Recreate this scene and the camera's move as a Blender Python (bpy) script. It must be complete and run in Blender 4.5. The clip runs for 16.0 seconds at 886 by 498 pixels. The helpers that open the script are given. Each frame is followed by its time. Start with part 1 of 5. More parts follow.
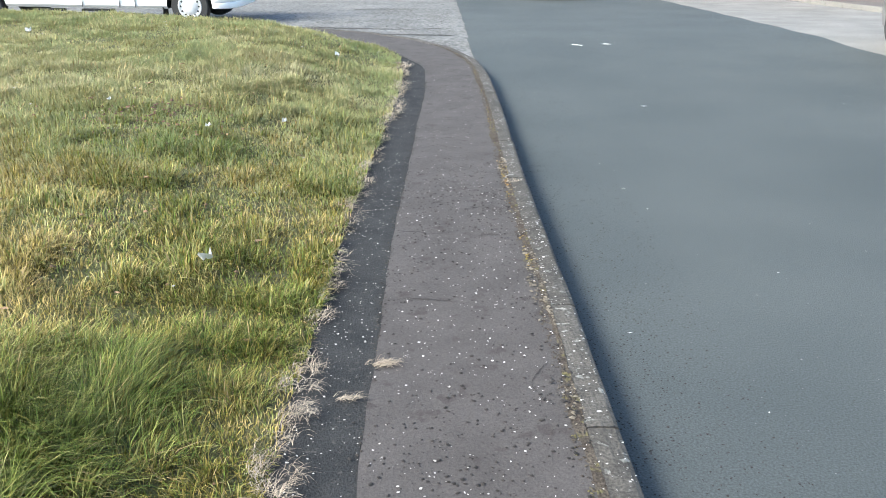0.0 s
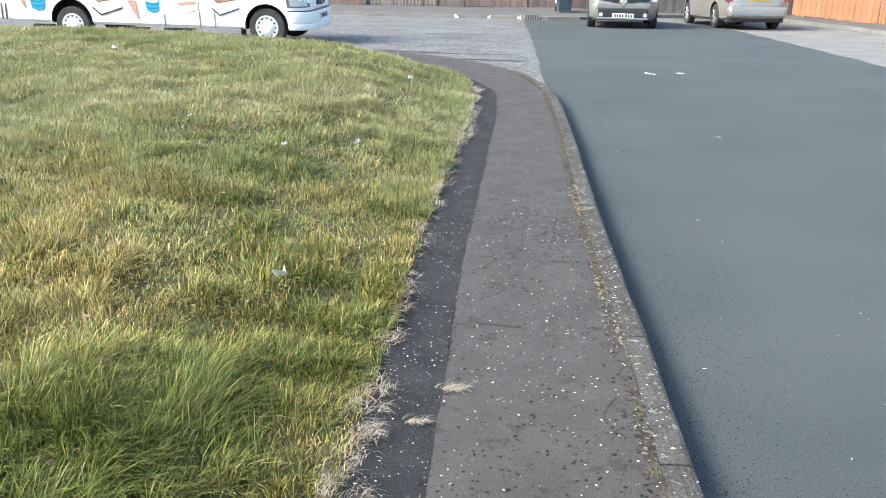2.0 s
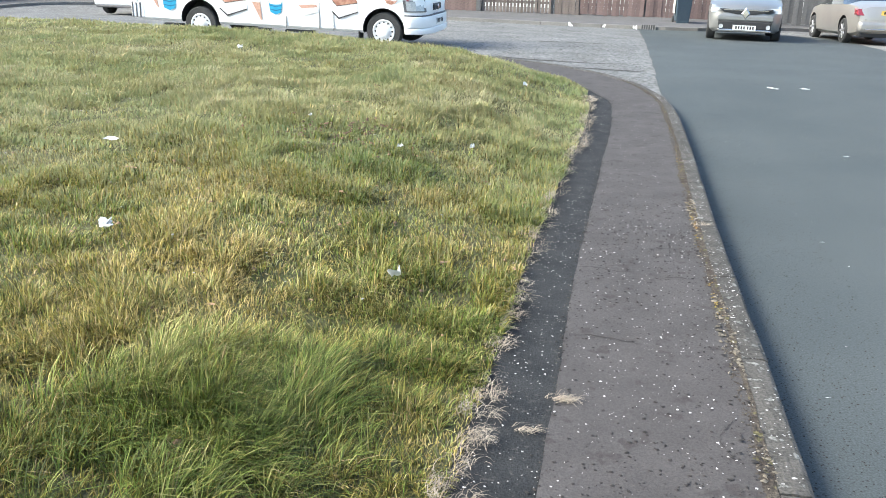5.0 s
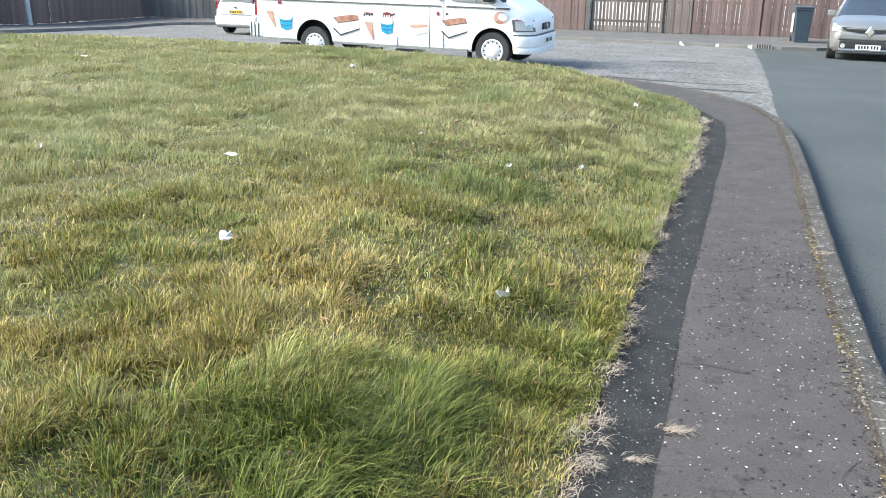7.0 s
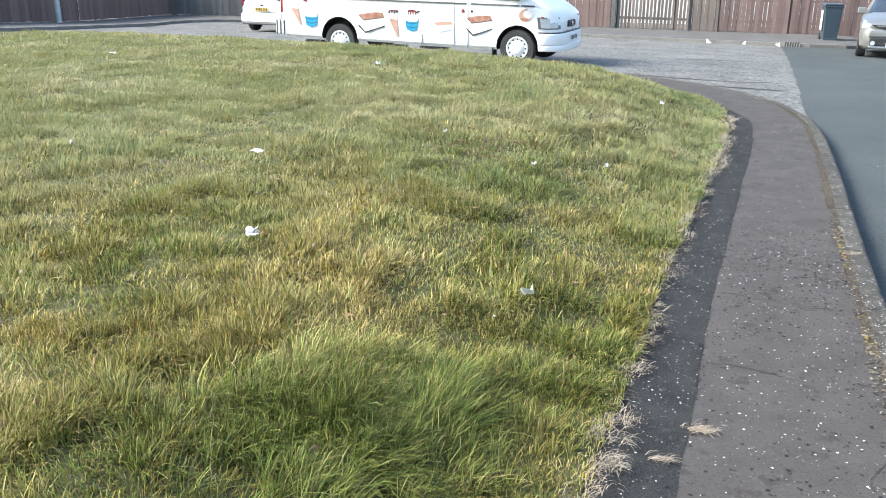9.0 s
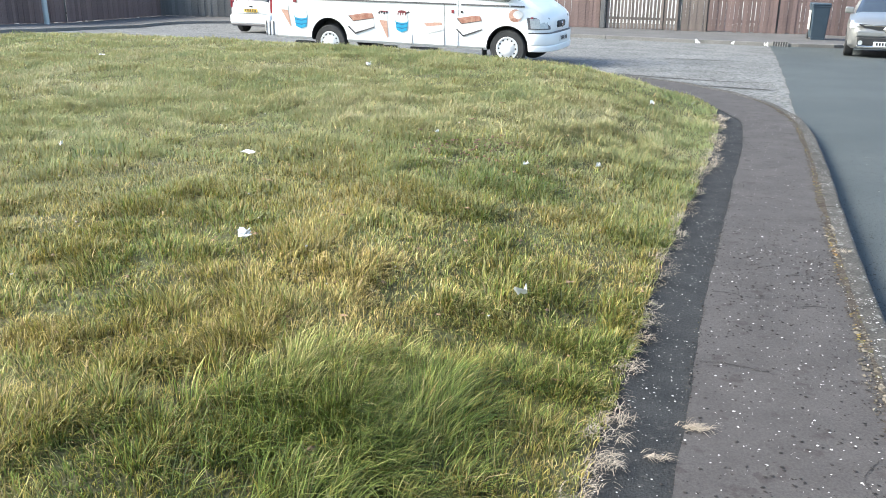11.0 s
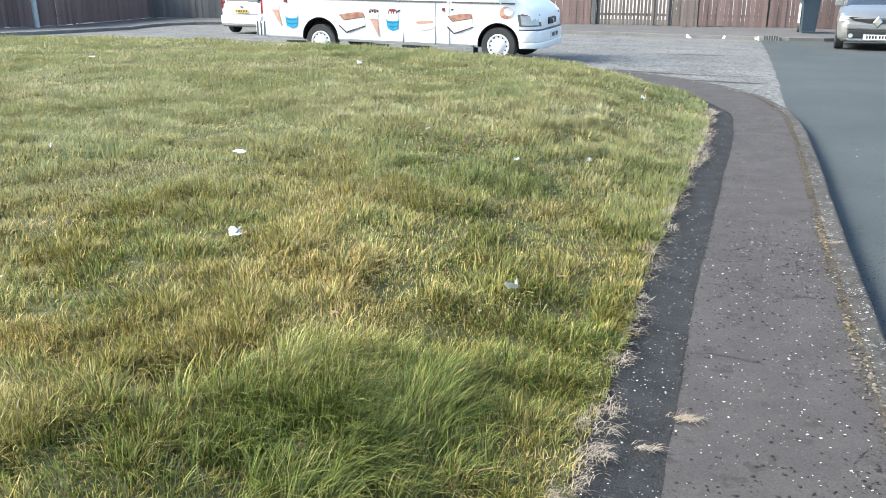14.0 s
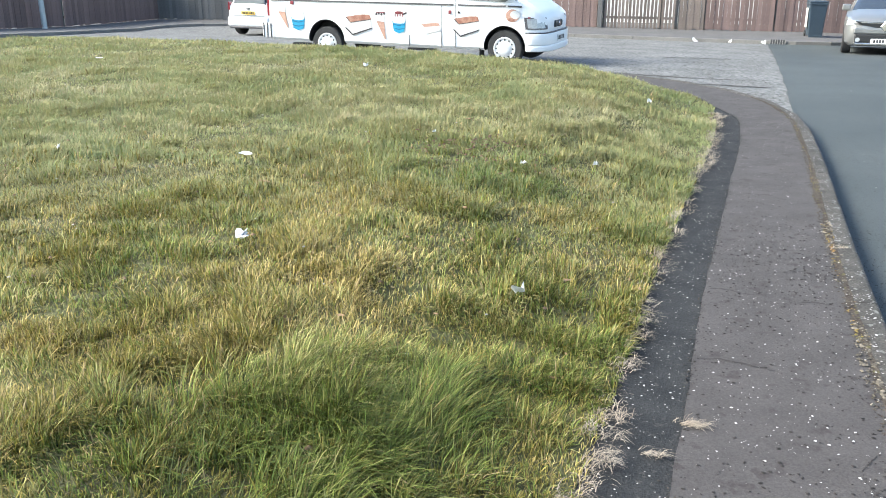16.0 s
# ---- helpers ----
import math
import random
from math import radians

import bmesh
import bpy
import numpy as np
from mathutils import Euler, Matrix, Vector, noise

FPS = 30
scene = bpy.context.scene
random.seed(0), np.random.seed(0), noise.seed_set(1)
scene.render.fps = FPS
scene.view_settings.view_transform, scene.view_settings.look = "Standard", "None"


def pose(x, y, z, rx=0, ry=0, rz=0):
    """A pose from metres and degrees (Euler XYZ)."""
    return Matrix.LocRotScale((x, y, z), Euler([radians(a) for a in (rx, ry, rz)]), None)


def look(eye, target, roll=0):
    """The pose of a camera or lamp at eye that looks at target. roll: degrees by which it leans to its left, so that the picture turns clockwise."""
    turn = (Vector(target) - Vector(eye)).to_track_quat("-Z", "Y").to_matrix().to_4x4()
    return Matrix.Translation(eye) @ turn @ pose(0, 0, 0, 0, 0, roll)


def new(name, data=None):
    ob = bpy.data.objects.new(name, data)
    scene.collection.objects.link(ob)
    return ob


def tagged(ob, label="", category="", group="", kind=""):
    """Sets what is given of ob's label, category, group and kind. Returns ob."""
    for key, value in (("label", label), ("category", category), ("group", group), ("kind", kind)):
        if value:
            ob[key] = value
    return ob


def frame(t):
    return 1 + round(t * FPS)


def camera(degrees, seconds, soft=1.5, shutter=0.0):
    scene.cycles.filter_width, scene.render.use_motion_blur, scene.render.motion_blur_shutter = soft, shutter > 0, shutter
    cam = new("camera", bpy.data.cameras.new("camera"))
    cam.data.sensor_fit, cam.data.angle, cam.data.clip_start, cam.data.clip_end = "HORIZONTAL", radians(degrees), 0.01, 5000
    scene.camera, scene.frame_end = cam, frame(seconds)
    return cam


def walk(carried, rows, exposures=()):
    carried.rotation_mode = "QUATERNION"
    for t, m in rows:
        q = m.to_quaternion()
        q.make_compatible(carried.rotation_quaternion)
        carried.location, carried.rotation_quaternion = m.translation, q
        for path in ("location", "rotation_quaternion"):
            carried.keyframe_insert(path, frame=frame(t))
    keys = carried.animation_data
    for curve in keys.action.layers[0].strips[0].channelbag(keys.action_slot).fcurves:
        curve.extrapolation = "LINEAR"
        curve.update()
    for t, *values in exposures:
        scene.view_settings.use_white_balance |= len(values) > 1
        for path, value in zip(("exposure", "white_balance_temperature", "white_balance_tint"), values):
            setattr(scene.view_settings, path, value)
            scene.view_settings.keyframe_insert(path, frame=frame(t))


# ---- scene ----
cam = camera(54.3, 16.0, soft=0.95)
PATH = [
    (0, (0.199, -0.241, 1.514), (0.28, 1.621, 0.787), -0.1),
    (0.5, (0.205, -0.19, 1.52), (0.205, 1.671, 0.788), 0.6),
    (1, (0.182, -0.217, 1.521), (0.187, 1.667, 0.85), 0.5),
    (1.5, (0.162, -0.222, 1.516), (0.127, 1.664, 0.851), 0.5),
    (2, (0.15, -0.227, 1.513), (0.091, 1.654, 0.837), 0.6),
    (2.5, (0.136, -0.219, 1.515), (0.056, 1.665, 0.848), 0.5),
    (3, (0.137, -0.226, 1.515), (0.021, 1.661, 0.863), 0.0),
    (3.5, (0.124, -0.231, 1.512), (-0.042, 1.646, 0.843), 0.3),
    (4, (0.113, -0.229, 1.521), (-0.085, 1.645, 0.848), 0.7),
    (4.2, (0.109, -0.232, 1.509), (-0.102, 1.641, 0.839), 0.8),
    (6.3, (0.054, -0.227, 1.513), (-0.394, 1.608, 0.857), 0.9),
    (6.5, (0.062, -0.228, 1.515), (-0.409, 1.604, 0.866), 0.6),
    (7, (0.045, -0.238, 1.521), (-0.472, 1.588, 0.89), 0.7),
    (7.5, (0.035, -0.242, 1.525), (-0.508, 1.576, 0.894), 1.1),
    (8, (0.033, -0.236, 1.519), (-0.525, 1.579, 0.889), 0.9),
    (8.5, (0.03, -0.24, 1.522), (-0.545, 1.565, 0.883), 0.7),
    (9, (0.039, -0.247, 1.522), (-0.528, 1.562, 0.885), 0.6),
    (9.2, (0.019, -0.25, 1.521), (-0.544, 1.561, 0.888), 0.6),
    (11.5, (0.034, -0.249, 1.518), (-0.509, 1.568, 0.883), 0.4),
    (12, (0.041, -0.25, 1.52), (-0.51, 1.566, 0.891), 0.0),
    (12.5, (0.038, -0.244, 1.517), (-0.508, 1.573, 0.884), 0.2),
    (13, (0.043, -0.245, 1.526), (-0.498, 1.579, 0.91), -0.4),
    (13.5, (0.047, -0.254, 1.517), (-0.505, 1.565, 0.894), -0.6),
    (14, (0.049, -0.254, 1.509), (-0.486, 1.564, 0.871), -0.2),
    (14.5, (0.045, -0.248, 1.51), (-0.498, 1.569, 0.876), -0.3),
    (15, (0.043, -0.25, 1.511), (-0.497, 1.565, 0.866), -0.2),
    (15.5, (0.046, -0.25, 1.515), (-0.489, 1.569, 0.881), -0.5),
    (16, (0.039, -0.249, 1.511), (-0.507, 1.568, 0.878), -0.0),
]
walk(cam, [(t, look(*r)) for t, *r in PATH], [(0, 1.64, 6200, 3), (16, 1.64, 6200, 3)])

# ---- world and sun ----
SUN_DIR = Vector((-0.80, -0.24, 0.66)).normalized()
world = bpy.data.worlds.new("sky")
scene.world = world
world.use_nodes = True
wn = world.node_tree
sky = wn.nodes.new("ShaderNodeTexSky")
sky.sky_type = "NISHITA"
sky.sun_disc = False
sky.sun_elevation = math.asin(SUN_DIR.z)
sky.sun_rotation = math.atan2(SUN_DIR.x, SUN_DIR.y)
sky.air_density, sky.dust_density = 1.0, 2.5
wn.nodes["Background"].inputs[1].default_value = 0.15
wn.links.new(sky.outputs[0], wn.nodes["Background"].inputs[0])
sun_data = bpy.data.lights.new("sun", "SUN")
sun_data.energy, sun_data.angle, sun_data.color = 2.7, radians(22), (1.0, 0.92, 0.80)
sun = new("sun", sun_data)
sun.matrix_world = look(SUN_DIR * 60, (0, 0, 0))


# ---- materials ----
def mat(name, base, other=None, rough=0.8, scale=6.0, fine=90.0, bump=0.3, metal=0.0, spread=0.12, islands=0.0, pieces=0.0, coat=0.0, dist=0.01, spot=None, spot_scale=20.0, spot_at=0.62, shine=0.5):
    """Procedural surface: two colours mixed by broad noise, fine grain over it, relief, and a shift per island or per
    piece.
    """
    m = bpy.data.materials.new(name)
    m.use_nodes = True
    nt = m.node_tree
    N, L = nt.nodes, nt.links
    b = N["Principled BSDF"]
    b.inputs["Roughness"].default_value = rough
    b.inputs["Metallic"].default_value = metal
    b.inputs["Coat Weight"].default_value = coat
    b.inputs["Specular IOR Level"].default_value = shine
    other = other or tuple(c * 0.75 for c in base)
    co = N.new("ShaderNodeTexCoord")
    geo = N.new("ShaderNodeNewGeometry")
    n1 = N.new("ShaderNodeTexNoise")
    n1.inputs["Scale"].default_value, n1.inputs["Detail"].default_value = scale, 6
    n2 = N.new("ShaderNodeTexNoise")
    n2.inputs["Scale"].default_value, n2.inputs["Detail"].default_value = fine, 3
    for n in (n1, n2):
        L.new(co.outputs["Object"], n.inputs["Vector"])
    ramp = N.new("ShaderNodeMapRange")
    ramp.inputs[1].default_value, ramp.inputs[2].default_value = 0.32, 0.68
    L.new(n1.outputs["Fac"], ramp.inputs[0])
    mix = N.new("ShaderNodeMix")
    mix.data_type = "RGBA"
    mix.inputs[6].default_value, mix.inputs[7].default_value = (*base, 1), (*other, 1)
    L.new(ramp.outputs[0], mix.inputs[0])
    colour = mix.outputs[2]
    if spot:
        n3 = N.new("ShaderNodeTexNoise")
        n3.inputs["Scale"].default_value, n3.inputs["Detail"].default_value = spot_scale, 4
        L.new(co.outputs["Object"], n3.inputs["Vector"])
        r3 = N.new("ShaderNodeMapRange")
        r3.inputs[1].default_value, r3.inputs[2].default_value = spot_at, spot_at + 0.06
        L.new(n3.outputs["Fac"], r3.inputs[0])
        m3 = N.new("ShaderNodeMix")
        m3.data_type = "RGBA"
        m3.inputs[7].default_value = (*spot, 1)
        L.new(r3.outputs[0], m3.inputs[0])
        L.new(colour, m3.inputs[6])
        colour = m3.outputs[2]
    hsv = N.new("ShaderNodeHueSaturation")
    val = N.new("ShaderNodeMapRange")
    val.inputs[1].default_value, val.inputs[2].default_value = 0.25, 0.75
    val.inputs[3].default_value, val.inputs[4].default_value = 1 - spread, 1 + spread
    L.new(n2.outputs["Fac"], val.inputs[0])
    last = val.outputs[0]
    for amount, source in ((islands, geo.outputs["Random Per Island"]), (pieces, N.new("ShaderNodeObjectInfo").outputs["Random"])):
        if amount:
            r = N.new("ShaderNodeMapRange")
            r.inputs[3].default_value, r.inputs[4].default_value = 1 - amount, 1 + amount
            L.new(source, r.inputs[0])
            mu = N.new("ShaderNodeMath")
            mu.operation = "MULTIPLY"
            L.new(last, mu.inputs[0])
            L.new(r.outputs[0], mu.inputs[1])
            last = mu.outputs[0]
    L.new(last, hsv.inputs["Value"])
    L.new(colour, hsv.inputs["Color"])
    L.new(hsv.outputs[0], b.inputs["Base Color"])
    if bump:
        bp = N.new("ShaderNodeBump")
        bp.inputs["Strength"].default_value, bp.inputs["Distance"].default_value = bump, dist
        L.new(n2.outputs["Fac"], bp.inputs["Height"])
        L.new(bp.outputs[0], b.inputs["Normal"])
    return m


def grass_mat(name, green, yellow, straw, bias, vary=0.42, mixed=0.30, soft=0.5):
    """Blades: green to yellow by patches on the ground, some straw blades by chance, light through the leaf."""
    m = bpy.data.materials.new(name)
    m.use_nodes = True
    nt = m.node_tree
    N, L = nt.nodes, nt.links
    b = N["Principled BSDF"]
    b.inputs["Roughness"].default_value = 0.65
    b.inputs["Specular IOR Level"].default_value = 0.3
    co, geo = N.new("ShaderNodeTexCoord"), N.new("ShaderNodeNewGeometry")
    n1 = N.new("ShaderNodeTexNoise")
    n1.inputs["Scale"].default_value, n1.inputs["Detail"].default_value = 0.9, 5
    L.new(co.outputs["Object"], n1.inputs["Vector"])
    add = N.new("ShaderNodeMath")
    add.operation = "MULTIPLY_ADD"
    add.inputs[1].default_value, add.inputs[2].default_value = mixed, bias
    L.new(geo.outputs["Random Per Island"], add.inputs[0])
    sm = N.new("ShaderNodeMath")
    sm.operation = "ADD"
    L.new(n1.outputs["Fac"], sm.inputs[0])
    L.new(add.outputs[0], sm.inputs[1])
    cr = N.new("ShaderNodeValToRGB")
    cr.color_ramp.elements[0].position, cr.color_ramp.elements[0].color = 0.42, (*green, 1)
    cr.color_ramp.elements[1].position, cr.color_ramp.elements[1].color = 0.80, (*yellow, 1)
    e = cr.color_ramp.elements.new(1.0)
    e.color = (*straw, 1)
    L.new(sm.outputs[0], cr.inputs[0])
    wn2 = N.new("ShaderNodeTexWhiteNoise")
    wn2.noise_dimensions = "1D"
    L.new(geo.outputs["Random Per Island"], wn2.inputs["W"])
    vr = N.new("ShaderNodeMapRange")
    vr.inputs[3].default_value, vr.inputs[4].default_value = 1 - vary, 1 + vary
    L.new(wn2.outputs["Value"], vr.inputs[0])
    hv = N.new("ShaderNodeHueSaturation")
    L.new(vr.outputs[0], hv.inputs["Value"])
    L.new(cr.outputs[0], hv.inputs["Color"])
    L.new(hv.outputs[0], b.inputs["Base Color"])
    turn_up = N.new("ShaderNodeMix")
    turn_up.data_type = "VECTOR"
    turn_up.inputs[0].default_value, turn_up.inputs[5].default_value = soft, (0, 0, 1)
    L.new(geo.outputs["Normal"], turn_up.inputs[4])
    unit = N.new("ShaderNodeVectorMath")
    unit.operation = "NORMALIZE"
    L.new(turn_up.outputs[1], unit.inputs[0])
    L.new(unit.outputs[0], b.inputs["Normal"])
    tr = N.new("ShaderNodeBsdfTranslucent")
    L.new(hv.outputs[0], tr.inputs["Color"])
    ms = N.new("ShaderNodeMixShader")
    ms.inputs[0].default_value = 0.3
    L.new(b.outputs[0], ms.inputs[1])
    L.new(tr.outputs[0], ms.inputs[2])
    L.new(ms.outputs[0], N["Material Output"].inputs["Surface"])
    return m


M_OLD = mat("old_asphalt", (0.166, 0.166, 0.164), (0.118, 0.117, 0.115), 0.95, 1.2, 16, 1.0, spread=0.6, spot=(0.075, 0.073, 0.072), spot_scale=7.0, spot_at=0.64, shine=0.2, dist=0.02)
M_NEW = mat("new_asphalt", (0.047, 0.0545, 0.0555), (0.064, 0.0715, 0.0715), 0.80, 0.7, 120, 0.8, spread=0.42, dist=0.004, shine=0.35)
M_PATH = mat("footway_asphalt", (0.0545, 0.0490, 0.0475), (0.071, 0.064, 0.062), 0.92, 4, 140, 0.5, spread=0.24, dist=0.004, spot=(0.048, 0.0415, 0.040), spot_scale=9, spot_at=0.60, shine=0.25)
M_BAND = mat("bitumen_band", (0.019, 0.0195, 0.021), (0.034, 0.034, 0.035), 0.95, 6, 120, 0.9, spread=0.5, dist=0.006, spot=(0.05, 0.048, 0.046), spot_scale=40, spot_at=0.62, shine=0.2)
M_JOINT = mat("joint_dirt", (0.078, 0.066, 0.054), (0.045, 0.037, 0.031), 0.95, 14, 90, 1.0, spread=0.5, spot=(0.095, 0.085, 0.045), spot_scale=18, spot_at=0.58, shine=0.1)
M_KERB = mat("kerb_concrete", (0.088, 0.081, 0.073), (0.050, 0.046, 0.042), 0.95, 11, 90, 1.0, spread=0.45, pieces=0.12, dist=0.006, spot=(0.17, 0.168, 0.155), spot_scale=22, spot_at=0.60, shine=0.2)
M_CONC = mat("pale_worn_concrete", (0.20, 0.192, 0.18), (0.14, 0.135, 0.127), 0.9, 1.3, 60, 0.6, spread=0.3)
M_PAVE = mat("far_pavement", (0.105, 0.10, 0.10), (0.08, 0.077, 0.077), 0.9, 1.5, 80, 0.4, spread=0.2)
M_SOIL = mat("thatch", (0.098, 0.098, 0.034), (0.068, 0.062, 0.026), 0.95, 3, 60, 0.8, spread=0.4, dist=0.02)
# far blades: the pale bluish haze of distance is put into these colours
HAZED_TURF = ((0.206, 0.224, 0.086), (0.315, 0.298, 0.134), (0.46, 0.42, 0.26))
HAZED_GREEN = ((0.172, 0.220, 0.086), (0.268, 0.292, 0.128), (0.44, 0.42, 0.25))
# near copies of both, darkened in place of the shade between blades
SHADED_TURF = ((0.102, 0.111, 0.019), (0.206, 0.169, 0.037), (0.40, 0.31, 0.12))
SHADED_GREEN = ((0.074, 0.116, 0.020), (0.164, 0.190, 0.040), (0.40, 0.36, 0.15))
M_SHADED_TURF, M_HAZED_TURF = grass_mat("shaded_turf_blade", *SHADED_TURF, 0.05, 0.75, 0.45, 0.25), grass_mat("hazed_turf_blade", *HAZED_TURF, 0.13, 0.2, 0.20, 0.72)
M_SHADED_GREEN, M_HAZED_GREEN = grass_mat("shaded_green_blade", *SHADED_GREEN, 0.0, 0.8, 0.5, 0.2), grass_mat("hazed_green_blade", *HAZED_GREEN, 0.10, 0.2, 0.20, 0.72)
M_DRY = mat("dry_blade", (0.40, 0.31, 0.15), (0.30, 0.20, 0.09), 0.75, 5, 60, 0, islands=0.35)
M_STRAW = mat("dead_grass", (0.40, 0.34, 0.265), (0.22, 0.175, 0.13), 0.8, 5, 60, 0, islands=0.35)
M_CHIP = mat("pale_petal", (0.48, 0.46, 0.44), (0.30, 0.28, 0.26), 0.7, 3, 60, 0, islands=0.3)
M_CRUMB = mat("dark_crumb", (0.022, 0.018, 0.016), None, 0.9, 3, 60, 0, islands=0.4)
M_RUBBLE = mat("mortar_rubble", (0.17, 0.145, 0.11), (0.085, 0.075, 0.062), 0.95, 30, 90, 0.6, islands=0.5)
M_LICHEN = mat("moss", (0.17, 0.15, 0.03), (0.14, 0.07, 0.03), 0.95, 6, 90, 0.5, islands=0.4)
M_PAPER = mat("white_litter", (0.78, 0.77, 0.76), (0.68, 0.67, 0.66), 0.7, 30, 90, 0.2, spread=0.05)
M_LEAF = mat("dry_leaf", (0.32, 0.21, 0.12), (0.17, 0.10, 0.06), 0.8, 20, 90, 0.2, islands=0.3)
M_WEED = mat("dead_weed", (0.15, 0.075, 0.05), (0.09, 0.05, 0.035), 0.85, 20, 90, 0.2, islands=0.4)
M_RED = mat("red_brown_board", (0.170, 0.116, 0.105), (0.128, 0.092, 0.086), 0.85, 1.5, 30, 0.5, spread=0.25, pieces=0.22)
M_GREYB = mat("grey_board", (0.155, 0.125, 0.110), (0.115, 0.096, 0.087), 0.9, 1.5, 30, 0.5, spread=0.25, pieces=0.25)
M_DARKB = mat("dark_grey_board", (0.125, 0.122, 0.120), (0.095, 0.093, 0.092), 0.9, 1.5, 30, 0.5, spread=0.2, pieces=0.2)
M_ORANGE = mat("orange_board", (0.30, 0.145, 0.072), (0.22, 0.105, 0.055), 0.75, 1.5, 30, 0.4, spread=0.2, pieces=0.15)
M_BACKDROP = mat("pale_backdrop", (0.78, 0.77, 0.74), (0.70, 0.69, 0.66), 0.9, 1.0, 60, 0.4, spread=0.06)
M_WHITE = mat("white_paint", (0.83, 0.825, 0.81), (0.79, 0.785, 0.77), 0.4, 1.2, 40, 0, spread=0.02, coat=0.15)
M_BLACK = mat("black_plastic", (0.018, 0.018, 0.019), None, 0.6, 8, 80, 0.1)
M_TYRE = mat("tyre_rubber", (0.028, 0.028, 0.029), (0.04, 0.04, 0.04), 0.85, 8, 80, 0.3)
M_TRIMW = mat("white_wheel_trim", (0.72, 0.72, 0.71), None, 0.4, 10, 60, 0, spread=0.04)
M_ALLOY = mat("alloy", (0.62, 0.62, 0.63), None, 0.35, 10, 60, 0, metal=0.8)
M_SILVER = mat("silver_paint", (0.38, 0.36, 0.33), (0.34, 0.32, 0.30), 0.32, 2, 60, 0, metal=0.55, spread=0.03, coat=0.5)
M_GREYP = mat("grey_silver_paint", (0.25, 0.25, 0.245), (0.225, 0.225, 0.22), 0.32, 2, 60, 0, metal=0.5, spread=0.03, coat=0.5)
M_GLASS = mat("dark_car_glass", (0.03, 0.035, 0.04), None, 0.06, 4, 50, 0, spread=0.02, coat=1.0)
# the glass's pale reflection is put into its grey base colour
M_PALEGLASS = mat("reflecting_glass", (0.24, 0.26, 0.265), (0.19, 0.21, 0.215), 0.12, 3, 50, 0, spread=0.03, coat=1.0)
M_LENS = mat("lamp_lens", (0.46, 0.475, 0.48), (0.36, 0.375, 0.38), 0.25, 25, 60, 0, coat=1.0)
M_REDL = mat("red_lens", (0.26, 0.025, 0.035), None, 0.15, 25, 60, 0, coat=1.0)
M_CHROME = mat("chrome", (0.75, 0.75, 0.76), None, 0.12, 8, 60, 0, metal=1.0, spread=0.02)
M_PLATEY = mat("yellow_plate", (0.75, 0.50, 0.09), None, 0.4, 8, 60, 0, spread=0.03)
M_PLATEW = mat("white_plate", (0.78, 0.78, 0.76), None, 0.4, 8, 60, 0, spread=0.03)
M_STRIPE = mat("grey_stripe", (0.10, 0.095, 0.10), None, 0.5, 8, 60, 0)
M_BIN = mat("bin_plastic", (0.035, 0.055, 0.075), (0.045, 0.065, 0.085), 0.5, 5, 60, 0.1)
M_POST = mat("galvanised_post", (0.42, 0.46, 0.47), (0.36, 0.40, 0.41), 0.5, 5, 60, 0.1, metal=0.3)
M_CONE = mat("decal_cone", (0.52, 0.32, 0.24), (0.42, 0.24, 0.18), 0.4, 25, 40, 0, spread=0.15)
M_CREAM = mat("decal_cream", (0.66, 0.65, 0.63), (0.60, 0.59, 0.57), 0.4, 12, 40, 0)
M_BLUE = mat("decal_blue", (0.03, 0.33, 0.52), (0.02, 0.24, 0.42), 0.4, 12, 40, 0)
M_BLUED = mat("decal_dark_blue", (0.01, 0.14, 0.28), None, 0.4, 12, 40, 0)
M_WAFER = mat("decal_wafer", (0.27, 0.11, 0.075), (0.42, 0.24, 0.17), 0.4, 12, 60, 0, spread=0.2)
M_SAUCE = mat("decal_sauce", (0.30, 0.03, 0.05), (0.12, 0.03, 0.03), 0.4, 12, 60, 0)
M_LINE = mat("decal_dark_line", (0.05, 0.045, 0.05), None, 0.4, 12, 60, 0)


# ---- helpers for meshes ----
def mesh_of(name, verts, faces, material, smooth=False):
    me = bpy.data.meshes.new(name)
    me.from_pydata([tuple(v) for v in verts], [], [tuple(f) for f in faces])
    me.materials.append(material)
    if smooth:
        me.polygons.foreach_set("use_smooth", [True] * len(me.polygons))
    me.update()
    return me


def geo(name, verts, faces, material, parent=None, label="", smooth=False, place=None):
    ob = new(name, mesh_of(name, verts, faces, material, smooth))
    if parent is not None:
        ob.parent = parent
    if place is not None:
        ob.matrix_basis = place
    if label:
        ob["label"] = label
    return ob


def part(name, bm, material, parent=None, label="", smooth=False, place=None):
    bmesh.ops.recalc_face_normals(bm, faces=bm.faces)
    me = bpy.data.meshes.new(name)
    bm.to_mesh(me)
    bm.free()
    me.materials.append(material)
    if smooth:
        me.polygons.foreach_set("use_smooth", [True] * len(me.polygons))
    ob = new(name, me)
    if parent is not None:
        ob.parent = parent
    if place is not None:
        ob.matrix_basis = place
    if label:
        ob["label"] = label
    return ob


